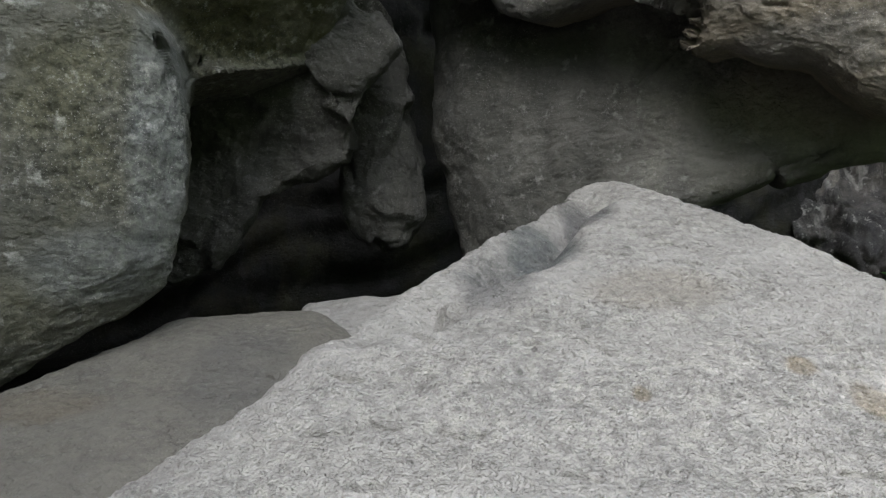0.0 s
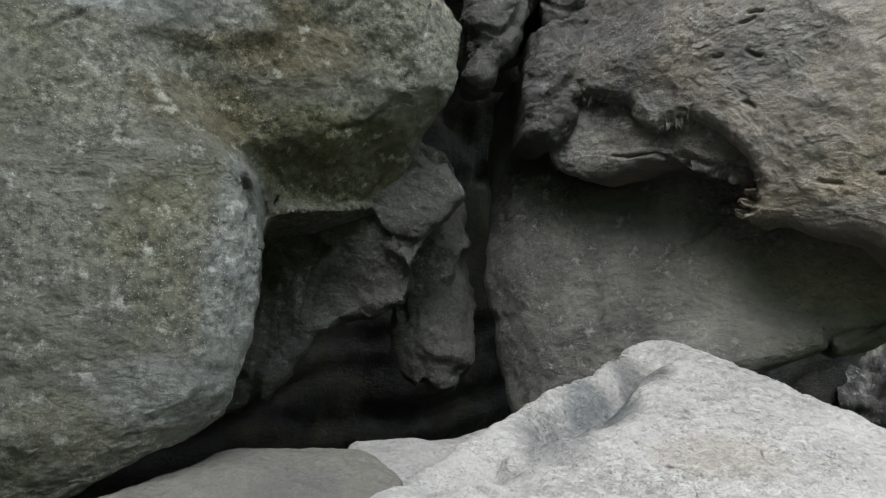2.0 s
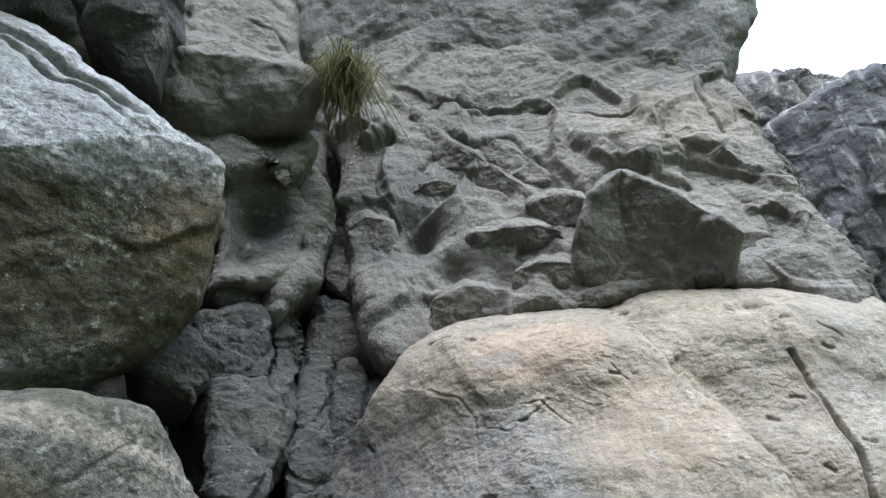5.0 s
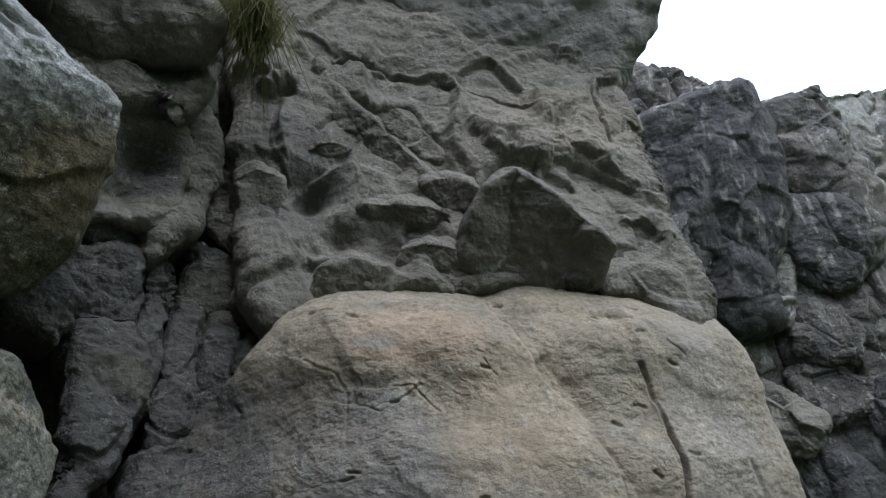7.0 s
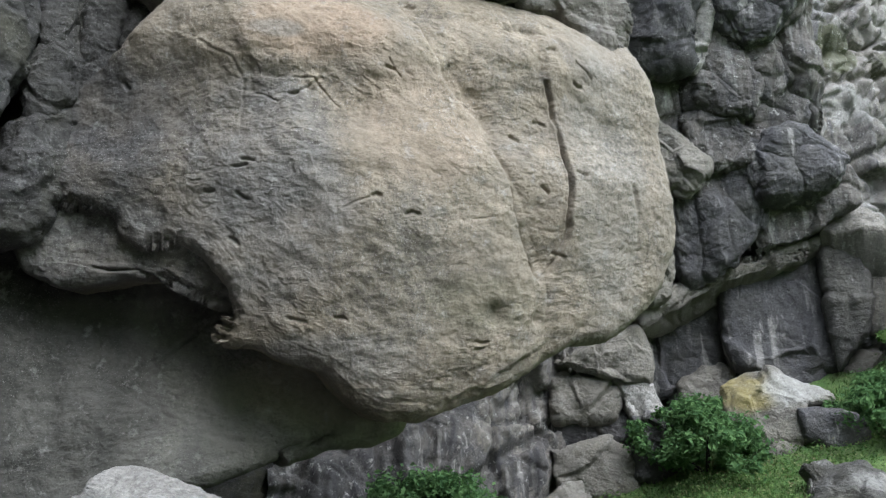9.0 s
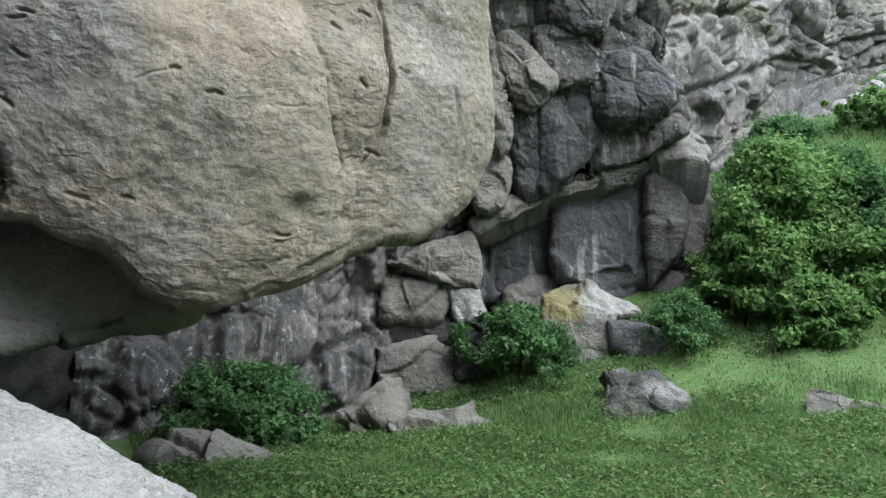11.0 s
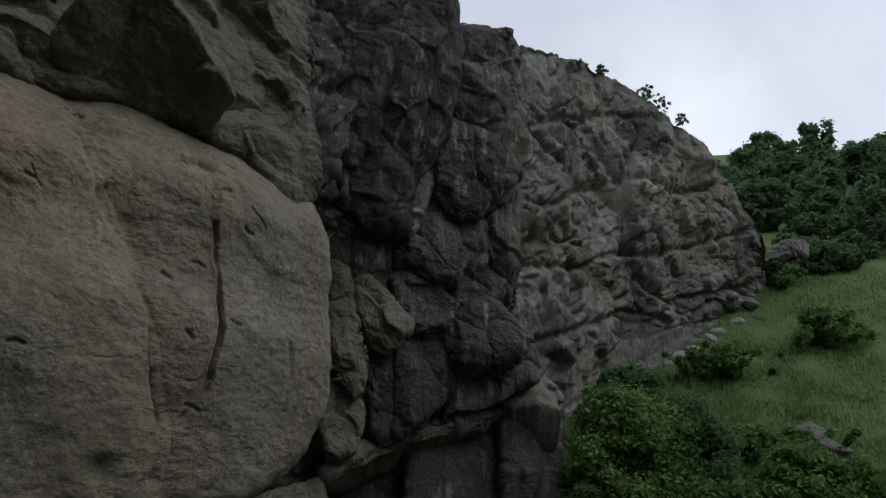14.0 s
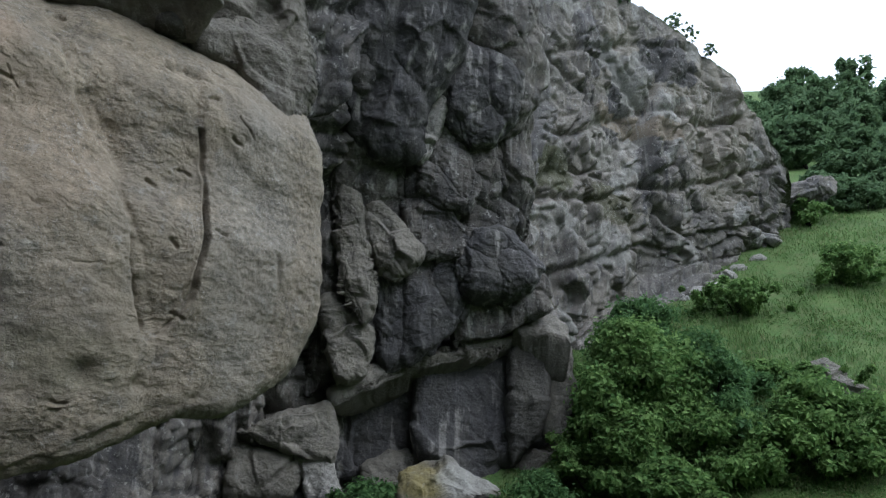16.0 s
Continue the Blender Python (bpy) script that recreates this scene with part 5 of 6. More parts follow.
rock('block', (0.75, 4.5, 5.5), -25, 8,
     [(-0.34, 0.96), (-0.03, 0.91), (0.12, 0.58), (0.29, 0.29), (0.25, 0.21), (-0.05, 0.3), (-0.22, 0.42), (-0.39, 0.56)],
     mat=KNOB, front=0.05, rim=0.1, edge=0.08, back=0.8, rough=0.05, scale=1.8, chips=1.5, facets=0.02, tilt=0.1, fscale=2.2, around=260, inward=110, sharp=0.65, ragged=0.02, seed=312, parent=stack, ridges=[([(-0.39, 0.7), (-0.02, 0.6), (0.3, 0.27)], 0.6, 0.5, 0.5)])
rock('block', (0.75, 4.6, 5.5), -25, 8,
     [(-0.43, 0.55), (-0.03, 0.37), (0.28, 0.17), (0.15, -0.13), (-0.23, -0.17), (-0.48, -0.01)],
     mat=DIM, front=0.05, rim=0.1, edge=0.08, back=0.8, rough=0.05, scale=1.8, chips=1.5, facets=0.02, tilt=0.1, fscale=2.2, around=260, inward=110, sharp=0.65, ragged=0.02, seed=313, parent=stack)
rock('block', (0.75, 4.4, 5.5), -25, 12,
     [(-0.04, 0.1), (0.22, 0.11), (0.48, -0.24), (0.43, -0.35), (0.17, -0.31), (-0.01, -0.39), (-0.17, -0.53), (-0.2, -0.23)],
     mat=KNOB, front=0.05, rim=0.1, edge=0.08, back=0.8, rough=0.05, scale=1.8, chips=1.5, facets=0.02, tilt=0.1, fscale=2.2, around=260, inward=110, sharp=0.65, ragged=0.02, seed=314, parent=stack, ridges=[([(-0.1, -0.03), (0.19, -0.06), (0.47, -0.28)], 0.5, 0.7, 0.5)])
rock('block', (0.75, 4.6, 5.5), -20, 2,
     [(-0.47, 0.0), (-0.23, -0.06), (-0.23, -0.58), (-0.28, -1.02), (-0.39, -1.26), (-0.51, -1.17), (-0.52, -0.61)],
     mat=DIM, front=0.05, rim=0.1, edge=0.08, back=0.8, rough=0.05, scale=1.8, chips=1.5, facets=0.02, tilt=0.1, fscale=2.2, around=260, inward=110, sharp=0.65, ragged=0.02, seed=315, parent=stack)
rock('block', (0.75, 4.6, 5.5), -25, 4,
     [(-0.22, -0.14), (0.04, -0.26), (0.04, -0.71), (0.0, -0.88), (-0.12, -0.99), (-0.3, -1.0)],
     mat=DIM, front=0.05, rim=0.1, edge=0.08, back=0.8, rough=0.05, scale=1.8, chips=1.5, facets=0.02, tilt=0.1, fscale=2.2, around=260, inward=110, sharp=0.65, ragged=0.02, seed=316, parent=stack)
rock('block', (0.75, 4.55, 5.5), -25, 6,
     [(0.02, -0.31), (0.32, -0.25), (0.6, -0.33), (0.4, -0.59), (0.12, -0.83), (0.0, -0.71)],
     mat=DIM, front=0.05, rim=0.1, edge=0.08, back=0.8, rough=0.05, scale=1.8, chips=1.5, facets=0.02, tilt=0.1, fscale=2.2, around=260, inward=110, sharp=0.65, ragged=0.02, seed=317, parent=stack)

# ---- rocks of the long cliff and its foot ----
near_cliff = rock('cliff_face', (10.1, 6.13, 8.7), -46, 20,
     [(-2.54, 5.34), (-1.5, 4.86), (-0.86, 4.47), (-0.36, 3.84), (0.14, 3.43), (0.77, 3.24), (1.12, 2.65), (1.79, 1.2), (1.83, -0.01), (1.97, -1.19), (1.98, -1.99), (1.86, -2.4), (1.33, -2.83), (0.17, -3.38), (-1.11, -4.12), (-1.84, -4.34), (-2.09, -1.36), (-2.27, 1.95)],
     mat=CRAG, label='dark overhanging cliff face of lobed basalt blocks', category='cliff', front=0.1, rim=0.5, edge=0.5, back=2.5, rough=0.12, scale=0.9, facets=0.05, tilt=0.12, fscale=1.1, lobes=0.34, lscale=0.75, around=800, inward=380, seed=90)
rock('slab', (9.1, 6.22, 9.35), -50, 24,
     [(-1.28, 2.72), (1.08, 2.92), (1.23, 1.11), (1.03, 0.49), (0.67, -0.26), (0.54, -0.69), (0.49, -1.17), (-0.26, -1.31), (-0.6, -1.08), (-0.9, -0.16)],
     mat=SLAB, front=0.2, rim=0.4, edge=0.3, back=1.0, rough=0.07, scale=1.2, chips=1.5, facets=0.02, tilt=0.12, fscale=1.5, lobes=0.12, lscale=1.0, ragged=0.05, around=260, inward=110, seed=200, sharp=0.5, parent=near_cliff)
rock('slab', (9.64, 5.73, 9.05), -50, 10,
     [(0.25, 0.92), (0.17, 0.13), (-0.03, -0.66), (-0.25, -0.94), (-0.31, -0.46), (-0.13, 0.13)],
     mat=PALE, front=0.04000000000000001, rim=0.08000000000000002, edge=0.12, back=1.0, rough=0.07, scale=1.2, chips=1.5, facets=0.04, tilt=0.24, fscale=1.5, ragged=0.05, around=260, inward=110, seed=201, sharp=0.5, parent=near_cliff)
rock('slab', (10.19, 5.2, 9.26), -50, 18,
     [(-0.76, 0.6), (-0.33, 1.03), (0.34, 0.81), (0.71, 0.49), (0.78, -0.16), (0.32, -0.75), (-0.24, -0.85), (-0.6, -0.46), (-0.8, 0.0)],
     mat=SLAB, front=0.13999999999999999, rim=0.27999999999999997, edge=0.3, back=1.0, rough=0.07, scale=1.2, chips=1.5, facets=0.02, tilt=0.12, fscale=1.5, lobes=0.12, lscale=1.0, ragged=0.05, around=260, inward=110, seed=202, sharp=0.5, parent=near_cliff)
rock('slab', (10.15, 4.88, 10.56), -50, 20,
     [(-0.82, 1.33), (0.48, 1.44), (0.78, -0.15), (0.39, -0.64), (-0.32, -0.37), (-0.67, -0.26)],
     mat=CRAG, front=0.12, rim=0.24, edge=0.24, back=1.0, rough=0.07, scale=1.2, chips=1.5, facets=0.02, tilt=0.12, fscale=1.5, lobes=0.12, lscale=1.0, ragged=0.05, around=260, inward=110, seed=203, sharp=0.5, parent=near_cliff)
# Near-black piece in place of the shadow band under the ledge.
rock('slab', (9.77, 6.43, 8.11), -50, 10,
     [(-0.98, 0.28), (0.09, 0.27), (0.87, 0.05), (0.98, -0.23), (0.34, -0.42), (-0.74, -0.42), (-1.05, -0.11)],
     mat=DEEP, front=0.04000000000000001, rim=0.08000000000000002, edge=0.12, back=1.0, rough=0.07, scale=1.2, chips=1.5, facets=0.04, tilt=0.24, fscale=1.5, ragged=0.05, around=260, inward=110, seed=204, sharp=0.5, parent=near_cliff)
rock('slab', (10.13, 5.77, 8.29), -50, 8,
     [(-0.54, 0.14), (-0.12, 0.39), (0.32, 0.25), (0.55, -0.35), (0.34, -0.91), (-0.2, -0.84), (-0.52, -0.55)],
     mat=CRAG, front=0.08000000000000002, rim=0.16000000000000003, edge=0.18, back=1.0, rough=0.07, scale=1.2, chips=1.5, facets=0.02, tilt=0.12, fscale=1.5, lobes=0.12, lscale=1.0, ragged=0.05, around=260, inward=110, seed=205, sharp=0.5, parent=near_cliff)
rock('slab', (10.75, 5.31, 8.22), -50, 8,
     [(-0.45, 0.43), (0.1, 0.53), (0.41, 0.26), (0.27, -0.28), (-0.11, -0.62), (-0.38, -0.3)],
     mat=CRAG, front=0.08000000000000002, rim=0.16000000000000003, edge=0.18, back=1.0, rough=0.07, scale=1.2, chips=1.5, facets=0.02, tilt=0.12, fscale=1.5, lobes=0.12, lscale=1.0, ragged=0.05, around=260, inward=110, seed=206, sharp=0.5, parent=near_cliff)
rock('slab', (9.3, 7.06, 6.72), -50, 4,
     [(-0.35, 1.18), (0.04, 0.94), (0.23, 0.35), (0.42, -0.83), (0.2, -1.22), (-0.14, -0.8), (-0.33, 0.2)],
     mat=KNOB, front=0.08000000000000002, rim=0.16000000000000003, edge=0.15, back=1.0, rough=0.07, scale=1.2, chips=1.5, facets=0.04, tilt=0.24, fscale=1.5, ragged=0.05, around=260, inward=110, seed=207, sharp=0.5, parent=near_cliff)
rock('slab', (9.73, 6.65, 6.98), -50, 4,
     [(-0.38, 0.65), (0.05, 0.36), (0.52, -0.21), (0.21, -0.66), (-0.2, -0.58), (-0.48, -0.03)],
     mat=KNOB, front=0.08000000000000002, rim=0.16000000000000003, edge=0.15, back=1.0, rough=0.07, scale=1.2, chips=1.5, facets=0.04, tilt=0.24, fscale=1.5, ragged=0.05, around=260, inward=110, seed=208, sharp=0.5, parent=near_cliff)
rock('slab', (9.69, 7.32, 5.25), -50, 6,
     [(-0.43, 0.72), (0.12, 0.51), (0.4, 0.02), (0.25, -0.48), (-0.21, -0.64), (-0.44, 0.09)],
     mat=KNOB, front=0.08000000000000002, rim=0.16000000000000003, edge=0.15, back=1.0, rough=0.07, scale=1.2, chips=1.5, facets=0.04, tilt=0.24, fscale=1.5, ragged=0.05, around=260, inward=110, seed=209, sharp=0.5, parent=near_cliff)
rock('slab', (10.13, 6.31, 7.24), -50, 6,
     [(-0.23, 0.55), (0.31, 0.36), (0.86, -0.06), (0.87, -0.51), (0.44, -0.63), (0.01, -0.55), (-0.33, -0.02)],
     mat=CRAG, front=0.08000000000000002, rim=0.16000000000000003, edge=0.18, back=1.0, rough=0.07, scale=1.2, chips=1.5, facets=0.02, tilt=0.12, fscale=1.5, lobes=0.12, lscale=1.0, ragged=0.05, around=260, inward=110, seed=210, sharp=0.5, parent=near_cliff)
rock('slab', (10.42, 6.6, 5.99), -50, 14,
     [(-0.86, 0.61), (0.08, 0.54), (0.6, 1.09), (1.0, 0.64), (0.84, -0.23), (0.14, -0.79), (-0.44, -1.13), (-0.64, -0.66)],
     mat=SLAB, front=0.1, rim=0.2, edge=0.21, back=1.0, rough=0.07, scale=1.2, chips=1.5, facets=0.02, tilt=0.12, fscale=1.5, lobes=0.12, lscale=1.0, ragged=0.05, around=260, inward=110, seed=211, sharp=0.5, parent=near_cliff)
rock('slab', (11.07, 5.45, 6.72), -50, 14,
     [(-0.72, 0.51), (-0.02, 0.73), (0.56, 0.32), (0.82, -0.12), (0.19, -0.67), (-0.48, -0.63), (-0.74, -0.1)],
     mat=SLAB, front=0.13999999999999999, rim=0.27999999999999997, edge=0.24, back=1.0, rough=0.07, scale=1.2, chips=1.5, facets=0.02, tilt=0.12, fscale=1.5, lobes=0.12, lscale=1.0, ragged=0.05, around=260, inward=110, seed=212, sharp=0.5, parent=near_cliff)
rock('slab', (11.43, 5.71, 6.01), -50, 6,
     [(-0.84, 0.17), (0.14, 0.4), (0.84, 0.72), (0.9, 0.1), (0.11, -0.43), (-0.69, -0.63)],
     mat=CRAG, front=0.08000000000000002, rim=0.16000000000000003, edge=0.18, back=1.0, rough=0.07, scale=1.2, chips=1.5, facets=0.02, tilt=0.12, fscale=1.5, lobes=0.12, lscale=1.0, ragged=0.05, around=260, inward=110, seed=213, sharp=0.5, parent=near_cliff)
rock('slab', (10.78, 5.6, 7.52), -50, 8,
     [(-0.23, 0.21), (0.21, 0.36), (0.66, 0.16), (0.55, -0.19), (0.01, -0.33), (-0.33, -0.23)],
     mat=CRAG, front=0.06, rim=0.12, edge=0.12, back=1.0, rough=0.07, scale=1.2, chips=1.5, facets=0.02, tilt=0.12, fscale=1.5, lobes=0.12, lscale=1.0, ragged=0.05, around=260, inward=110, seed=214, sharp=0.5, parent=near_cliff)
under_wall = rock('cliff_face', (11.64, 7.4, 4.21), -46, 4,
     [(-1.05, 1.22), (-0.65, 1.2), (-0.25, 1.37), (0.67, 1.55), (1.21, 0.94), (1.51, -0.34), (1.53, -1.65), (0.46, -2.19), (-0.68, -2.11), (-1.08, -1.67), (-1.19, 0.15)],
     mat=SLAB, label='smooth dark rock slabs under the overhang with pale streaks', category='cliff', front=0.05, rim=0.2, edge=0.2, back=1.5, rough=0.09, scale=0.9, facets=0.06, tilt=0.15, fscale=1.0, lobes=0.12, lscale=0.9, around=400, inward=160, seed=91)
rock('slab', (11.03, 7.87, 4.39), -48, 8,
     [(-0.9, 0.02), (-0.2, 0.59), (0.79, 0.88), (1.04, 0.47), (0.88, -0.23), (0.11, -0.86), (-0.59, -1.09), (-0.84, -0.5)],
     ragged=0.05, mat=SLAB, front=0.06, rim=0.18, edge=0.14, back=0.8, rough=0.05, facets=0.03, tilt=0.2, fscale=1.3, around=220, inward=90, seed=230, sharp=0.65, parent=under_wall)
rock('slab', (9.29, 8.29, 4.0), -48, 6,
     [(-0.67, -0.12), (-0.02, 0.25), (0.76, 0.42), (0.94, -0.16), (0.81, -0.55), (0.02, -0.39)],
     ragged=0.05, mat=KNOB, front=0.06, rim=0.18, edge=0.14, back=0.8, rough=0.05, facets=0.03, tilt=0.2, fscale=1.3, around=220, inward=90, seed=231, sharp=0.65, parent=under_wall)
rock('slab', (9.81, 7.98, 3.33), -48, 2,
     [(-0.36, 0.28), (0.18, 0.25), (0.43, -0.28), (0.22, -0.52), (-0.17, -0.39)],
     ragged=0.05, mat=PALE, front=0.06, rim=0.18, edge=0.14, back=0.8, rough=0.05, facets=0.03, tilt=0.2, fscale=1.3, around=220, inward=90, seed=232, sharp=0.65, parent=under_wall)
rock('slab', (9.4, 8.57, 3.4), -48, 4,
     [(-0.6, 0.27), (0.28, 0.26), (0.5, -0.18), (0.23, -0.47), (-0.55, -0.4)],
     ragged=0.05, mat=KNOB, front=0.06, rim=0.18, edge=0.14, back=0.8, rough=0.05, facets=0.03, tilt=0.2, fscale=1.3, around=220, inward=90, seed=233, sharp=0.65, parent=under_wall)
rock('slab', (9.63, 8.68, 2.81), -48, 2,
     [(-0.75, 0.17), (0.12, 0.29), (0.53, 0.21), (0.6, -0.13), (0.16, -0.28), (-0.71, -0.3)],
     ragged=0.05, mat=SLAB, front=0.06, rim=0.18, edge=0.14, back=0.8, rough=0.05, facets=0.03, tilt=0.2, fscale=1.3, around=220, inward=90, seed=234, sharp=0.65, parent=under_wall)
rock('slab', (9.75, 7.82, 2.55), -48, 2,
     [(-0.22, 0.46), (0.21, 0.56), (0.6, 0.58), (0.63, -0.26), (0.17, -0.72), (-0.22, -0.46)],
     ragged=0.05, mat=SLAB, front=0.06, rim=0.18, edge=0.14, back=0.8, rough=0.05, facets=0.03, tilt=0.2, fscale=1.3, around=220, inward=90, seed=235, sharp=0.65, parent=under_wall)
rock('slab', (9.38, 8.38, 2.2), -48, 0,
     [(-0.83, 0.35), (0.11, 0.42), (0.6, 0.19), (0.54, -0.44), (-0.76, -0.46)],
     ragged=0.05, mat=KNOB, front=0.06, rim=0.18, edge=0.14, back=0.8, rough=0.05, facets=0.03, tilt=0.2, fscale=1.3, around=220, inward=90, seed=236, sharp=0.65, parent=under_wall)
rock('slab', (11.11, 7.55, 3.8), -48, 0,
     [(-0.47, -0.27), (-0.06, 0.06), (0.48, 0.02), (0.49, -0.81), (-0.03, -1.22), (-0.4, -0.83)],
     ragged=0.05, mat=KNOB, front=0.06, rim=0.18, edge=0.14, back=0.8, rough=0.05, facets=0.03, tilt=0.2, fscale=1.3, around=220, inward=90, seed=237, sharp=0.65, parent=under_wall)
rock('slab', (10.65, 7.08, 5.18), -48, -20,
     [(-1.13, -0.62), (-0.21, -0.09), (1.09, 0.31), (2.12, 0.71), (2.21, 0.51), (1.07, 0.06), (-0.01, -0.32), (-1.02, -0.93)],
     ragged=0.05, mat=KNOB, front=0.06, rim=0.18, edge=0.14, back=0.8, rough=0.05, facets=0.03, tilt=0.2, fscale=1.3, around=220, inward=90, seed=238, sharp=0.65, parent=under_wall)
pillar = rock('rock_pillar', (12.5, 6.27, 4.58), -50, 0,
     [(-1.43, 0.72), (-0.82, 1.06), (0.02, 1.27), (0.5, 1.47), (1.3, 1.41), (1.39, 0.56), (1.31, -0.36), (0.9, -0.67), (0.18, -1.08), (-0.52, -1.2), (-1.31, -0.74), (-1.47, -0.05)],
     mat=SLAB, label='blocky dark rock pillar standing out of the cliff', front=0.1, rim=0.4, edge=0.3, back=1.6, rough=0.06, tilt=0.15, around=240, inward=90, seed=70)
rock('block', (11.78, 6.54, 4.49), -38, 4,
     [(-0.8, 0.74), (-0.25, 1.07), (0.5, 1.27), (0.8, 1.0), (0.88, 0.06), (0.98, -0.89), (0.7, -1.3), (0.13, -1.13), (-0.7, -0.75), (-0.86, -0.06)],
     ragged=0.03, mat=SLAB, front=0.05, rim=0.16, edge=0.12, back=1.0, rough=0.05, facets=0.01, tilt=0.12, fscale=1.0, around=240, inward=100, seed=250, sharp=0.7, parent=pillar)
rock('block', (12.27, 5.53, 4.78), -56, 2,
     [(-0.37, 0.62), (-0.11, 1.07), (0.3, 1.04), (0.38, 0.21), (0.17, -0.69), (-0.32, -1.24), (-0.36, -0.31)],
     ragged=0.03, mat=SHADE, front=0.05, rim=0.16, edge=0.12, back=1.0, rough=0.05, facets=0.01, tilt=0.12, fscale=1.0, around=240, inward=100, seed=251, sharp=0.7, parent=pillar)
rock('block', (12.72, 5.18, 5.02), -72, 0,
     [(-0.25, 0.98), (0.16, 0.76), (0.27, -0.01), (0.15, -0.94), (-0.32, -0.95), (-0.18, 0.01)],
     ragged=0.03, mat=KNOB, front=0.05, rim=0.16, edge=0.12, back=1.0, rough=0.05, facets=0.01, tilt=0.12, fscale=1.0, around=240, inward=100, seed=252, sharp=0.7, parent=pillar)
rock('block', (12.5, 5.33, 6.02), -56, -50,
     [(-0.57, -0.49), (-0.08, 0.27), (0.38, -0.23), (0.38, -0.82), (-0.1, -0.72)],
     ragged=0.03, mat=KNOB, front=0.05, rim=0.16, edge=0.12, back=1.0, rough=0.05, facets=0.01, tilt=0.12, fscale=1.0, around=240, inward=100, seed=253, sharp=0.7, parent=pillar)
rock('block', (12.84, 5.48, 3.4), -56, -14,
     [(-0.68, 0.2), (0.05, 0.73), (0.36, 0.52), (0.45, -0.3), (0.57, -0.84), (0.04, -0.8), (-0.44, -0.63), (-0.62, -0.23)],
     ragged=0.03, mat=KNOB, front=0.05, rim=0.16, edge=0.12, back=1.0, rough=0.05, facets=0.01, tilt=0.12, fscale=1.0, around=240, inward=100, seed=254, sharp=0.7, parent=pillar)
rock('boulder', (10.67, 6.19, 2.99), -55, -10,
     [(-0.66, 0.45), (-0.35, 0.57), (0.09, 0.62), (0.58, 0.39), (0.87, 0.09), (0.48, -0.03), (0.38, -0.75), (-0.09, -0.84), (-0.56, -0.52), (-0.69, -0.06)],
     mat=KNOB, label='broken boulder with yellow and white lichen at the cliff foot', front=0.05, rim=0.15, edge=0.1, back=0.8, rough=0.05, tilt=0.2, fscale=1.2, around=260, inward=100, seed=72, sharp=0.7, ridges=[([(-0.61, -0.01), (-0.17, 0.22), (0.18, 0.09), (0.44, 0.01), (0.87, 0.02)], 0.8, 0.1, 0.8)], stains_shade=[((-0.35, 0.26), 0.5, 0.35, (0.42, 0.35, 0.12), 0.75), ((0.35, 0.27), 0.5, 0.3, (0.52, 0.52, 0.48), 0.85)])
rock('boulder', (10.9, 5.43, 2.66), -55, 10,
     [(-0.43, 0.28), (0.08, 0.23), (0.41, 0.07), (0.42, -0.17), (0.09, -0.29), (-0.34, -0.13)],
     mat=SLAB, label='dark block wedged beneath the lichened boulder', front=0.05, rim=0.15, edge=0.1, back=0.7, rough=0.05, tilt=0.15, fscale=1.2, around=160, inward=60, seed=73, sharp=0.7)
rock('outcrop', (24.91, 2.69, 12.71), -80, 10,
     [(-1.31, -0.54), (-0.88, 0.23), (-0.0, 0.61), (1.12, 0.6), (1.19, -0.01), (-0.12, -0.29), (-0.66, -0.68)],
     mat=CLIFF, label='low dark outcrop on the hillside beyond the cliff', front=0.2, rim=0.4, edge=0.4, back=1.0, rough=0.1, tilt=0.4, around=160, inward=60, seed=110)
rock('outcrop', (16.75, 1.38, 5.35), -80, -25,
     [(-0.54, 0.42), (-0.07, 0.54), (0.26, 0.14), (0.61, -0.61), (0.74, -1.38), (0.36, -1.01), (-0.02, -0.45), (-0.36, -0.1)],
     mat=KNOB, label='pale broken rock showing through the slope', front=0.05, rim=0.25, edge=0.2, back=0.5, rough=0.08, tilt=0.4, facets=0.05, fscale=2.0, around=200, inward=70, seed=111)
rock('boulder', (9.88, 4.55, 1.77), -60, -38,
     [(-0.81, 0.47), (-0.12, 0.43), (0.44, 0.01), (0.82, -0.39), (0.37, -0.69), (-0.68, -0.64)],
     mat=SHADE, label='low dark boulder with a lichened edge in the grass', front=0.08000000000000002, rim=0.2, edge=0.3, back=0.5, rough=0.06, facets=0.03, tilt=0.4, fscale=1.4, around=260, inward=100, seed=70, stains_shade=[((0.4, 0.0), 0.7, 0.16, (0.42, 0.41, 0.38), 0.7)])
rock('boulder', (8.15, 6.76, 1.37), -45, -55,
     [(-0.84, 0.24), (-0.29, 0.47), (0.24, 0.18), (0.85, 0.01), (0.86, -0.23), (0.42, -0.4), (-0.32, -0.35), (-0.76, -0.18)],
     mat=KNOB, label='flat pale rock slab lying in the grass', front=0.04000000000000001, rim=0.1, edge=0.3, back=0.5, rough=0.06, facets=0.03, tilt=0.4, fscale=1.4, around=260, inward=100, seed=71)
rock('boulder', (4.71, 7.1, 1.18), -35, -35,
     [(-0.81, -0.05), (-0.36, 0.24), (0.1, 0.25), (0.7, 0.09), (0.73, -0.11), (0.25, -0.3), (-0.54, -0.28)],
     mat=KNOB, label='low rounded rock in front of the nettles', front=0.08000000000000002, rim=0.2, edge=0.3, back=0.5, rough=0.06, facets=0.03, tilt=0.4, fscale=1.4, around=260, inward=100, seed=72)
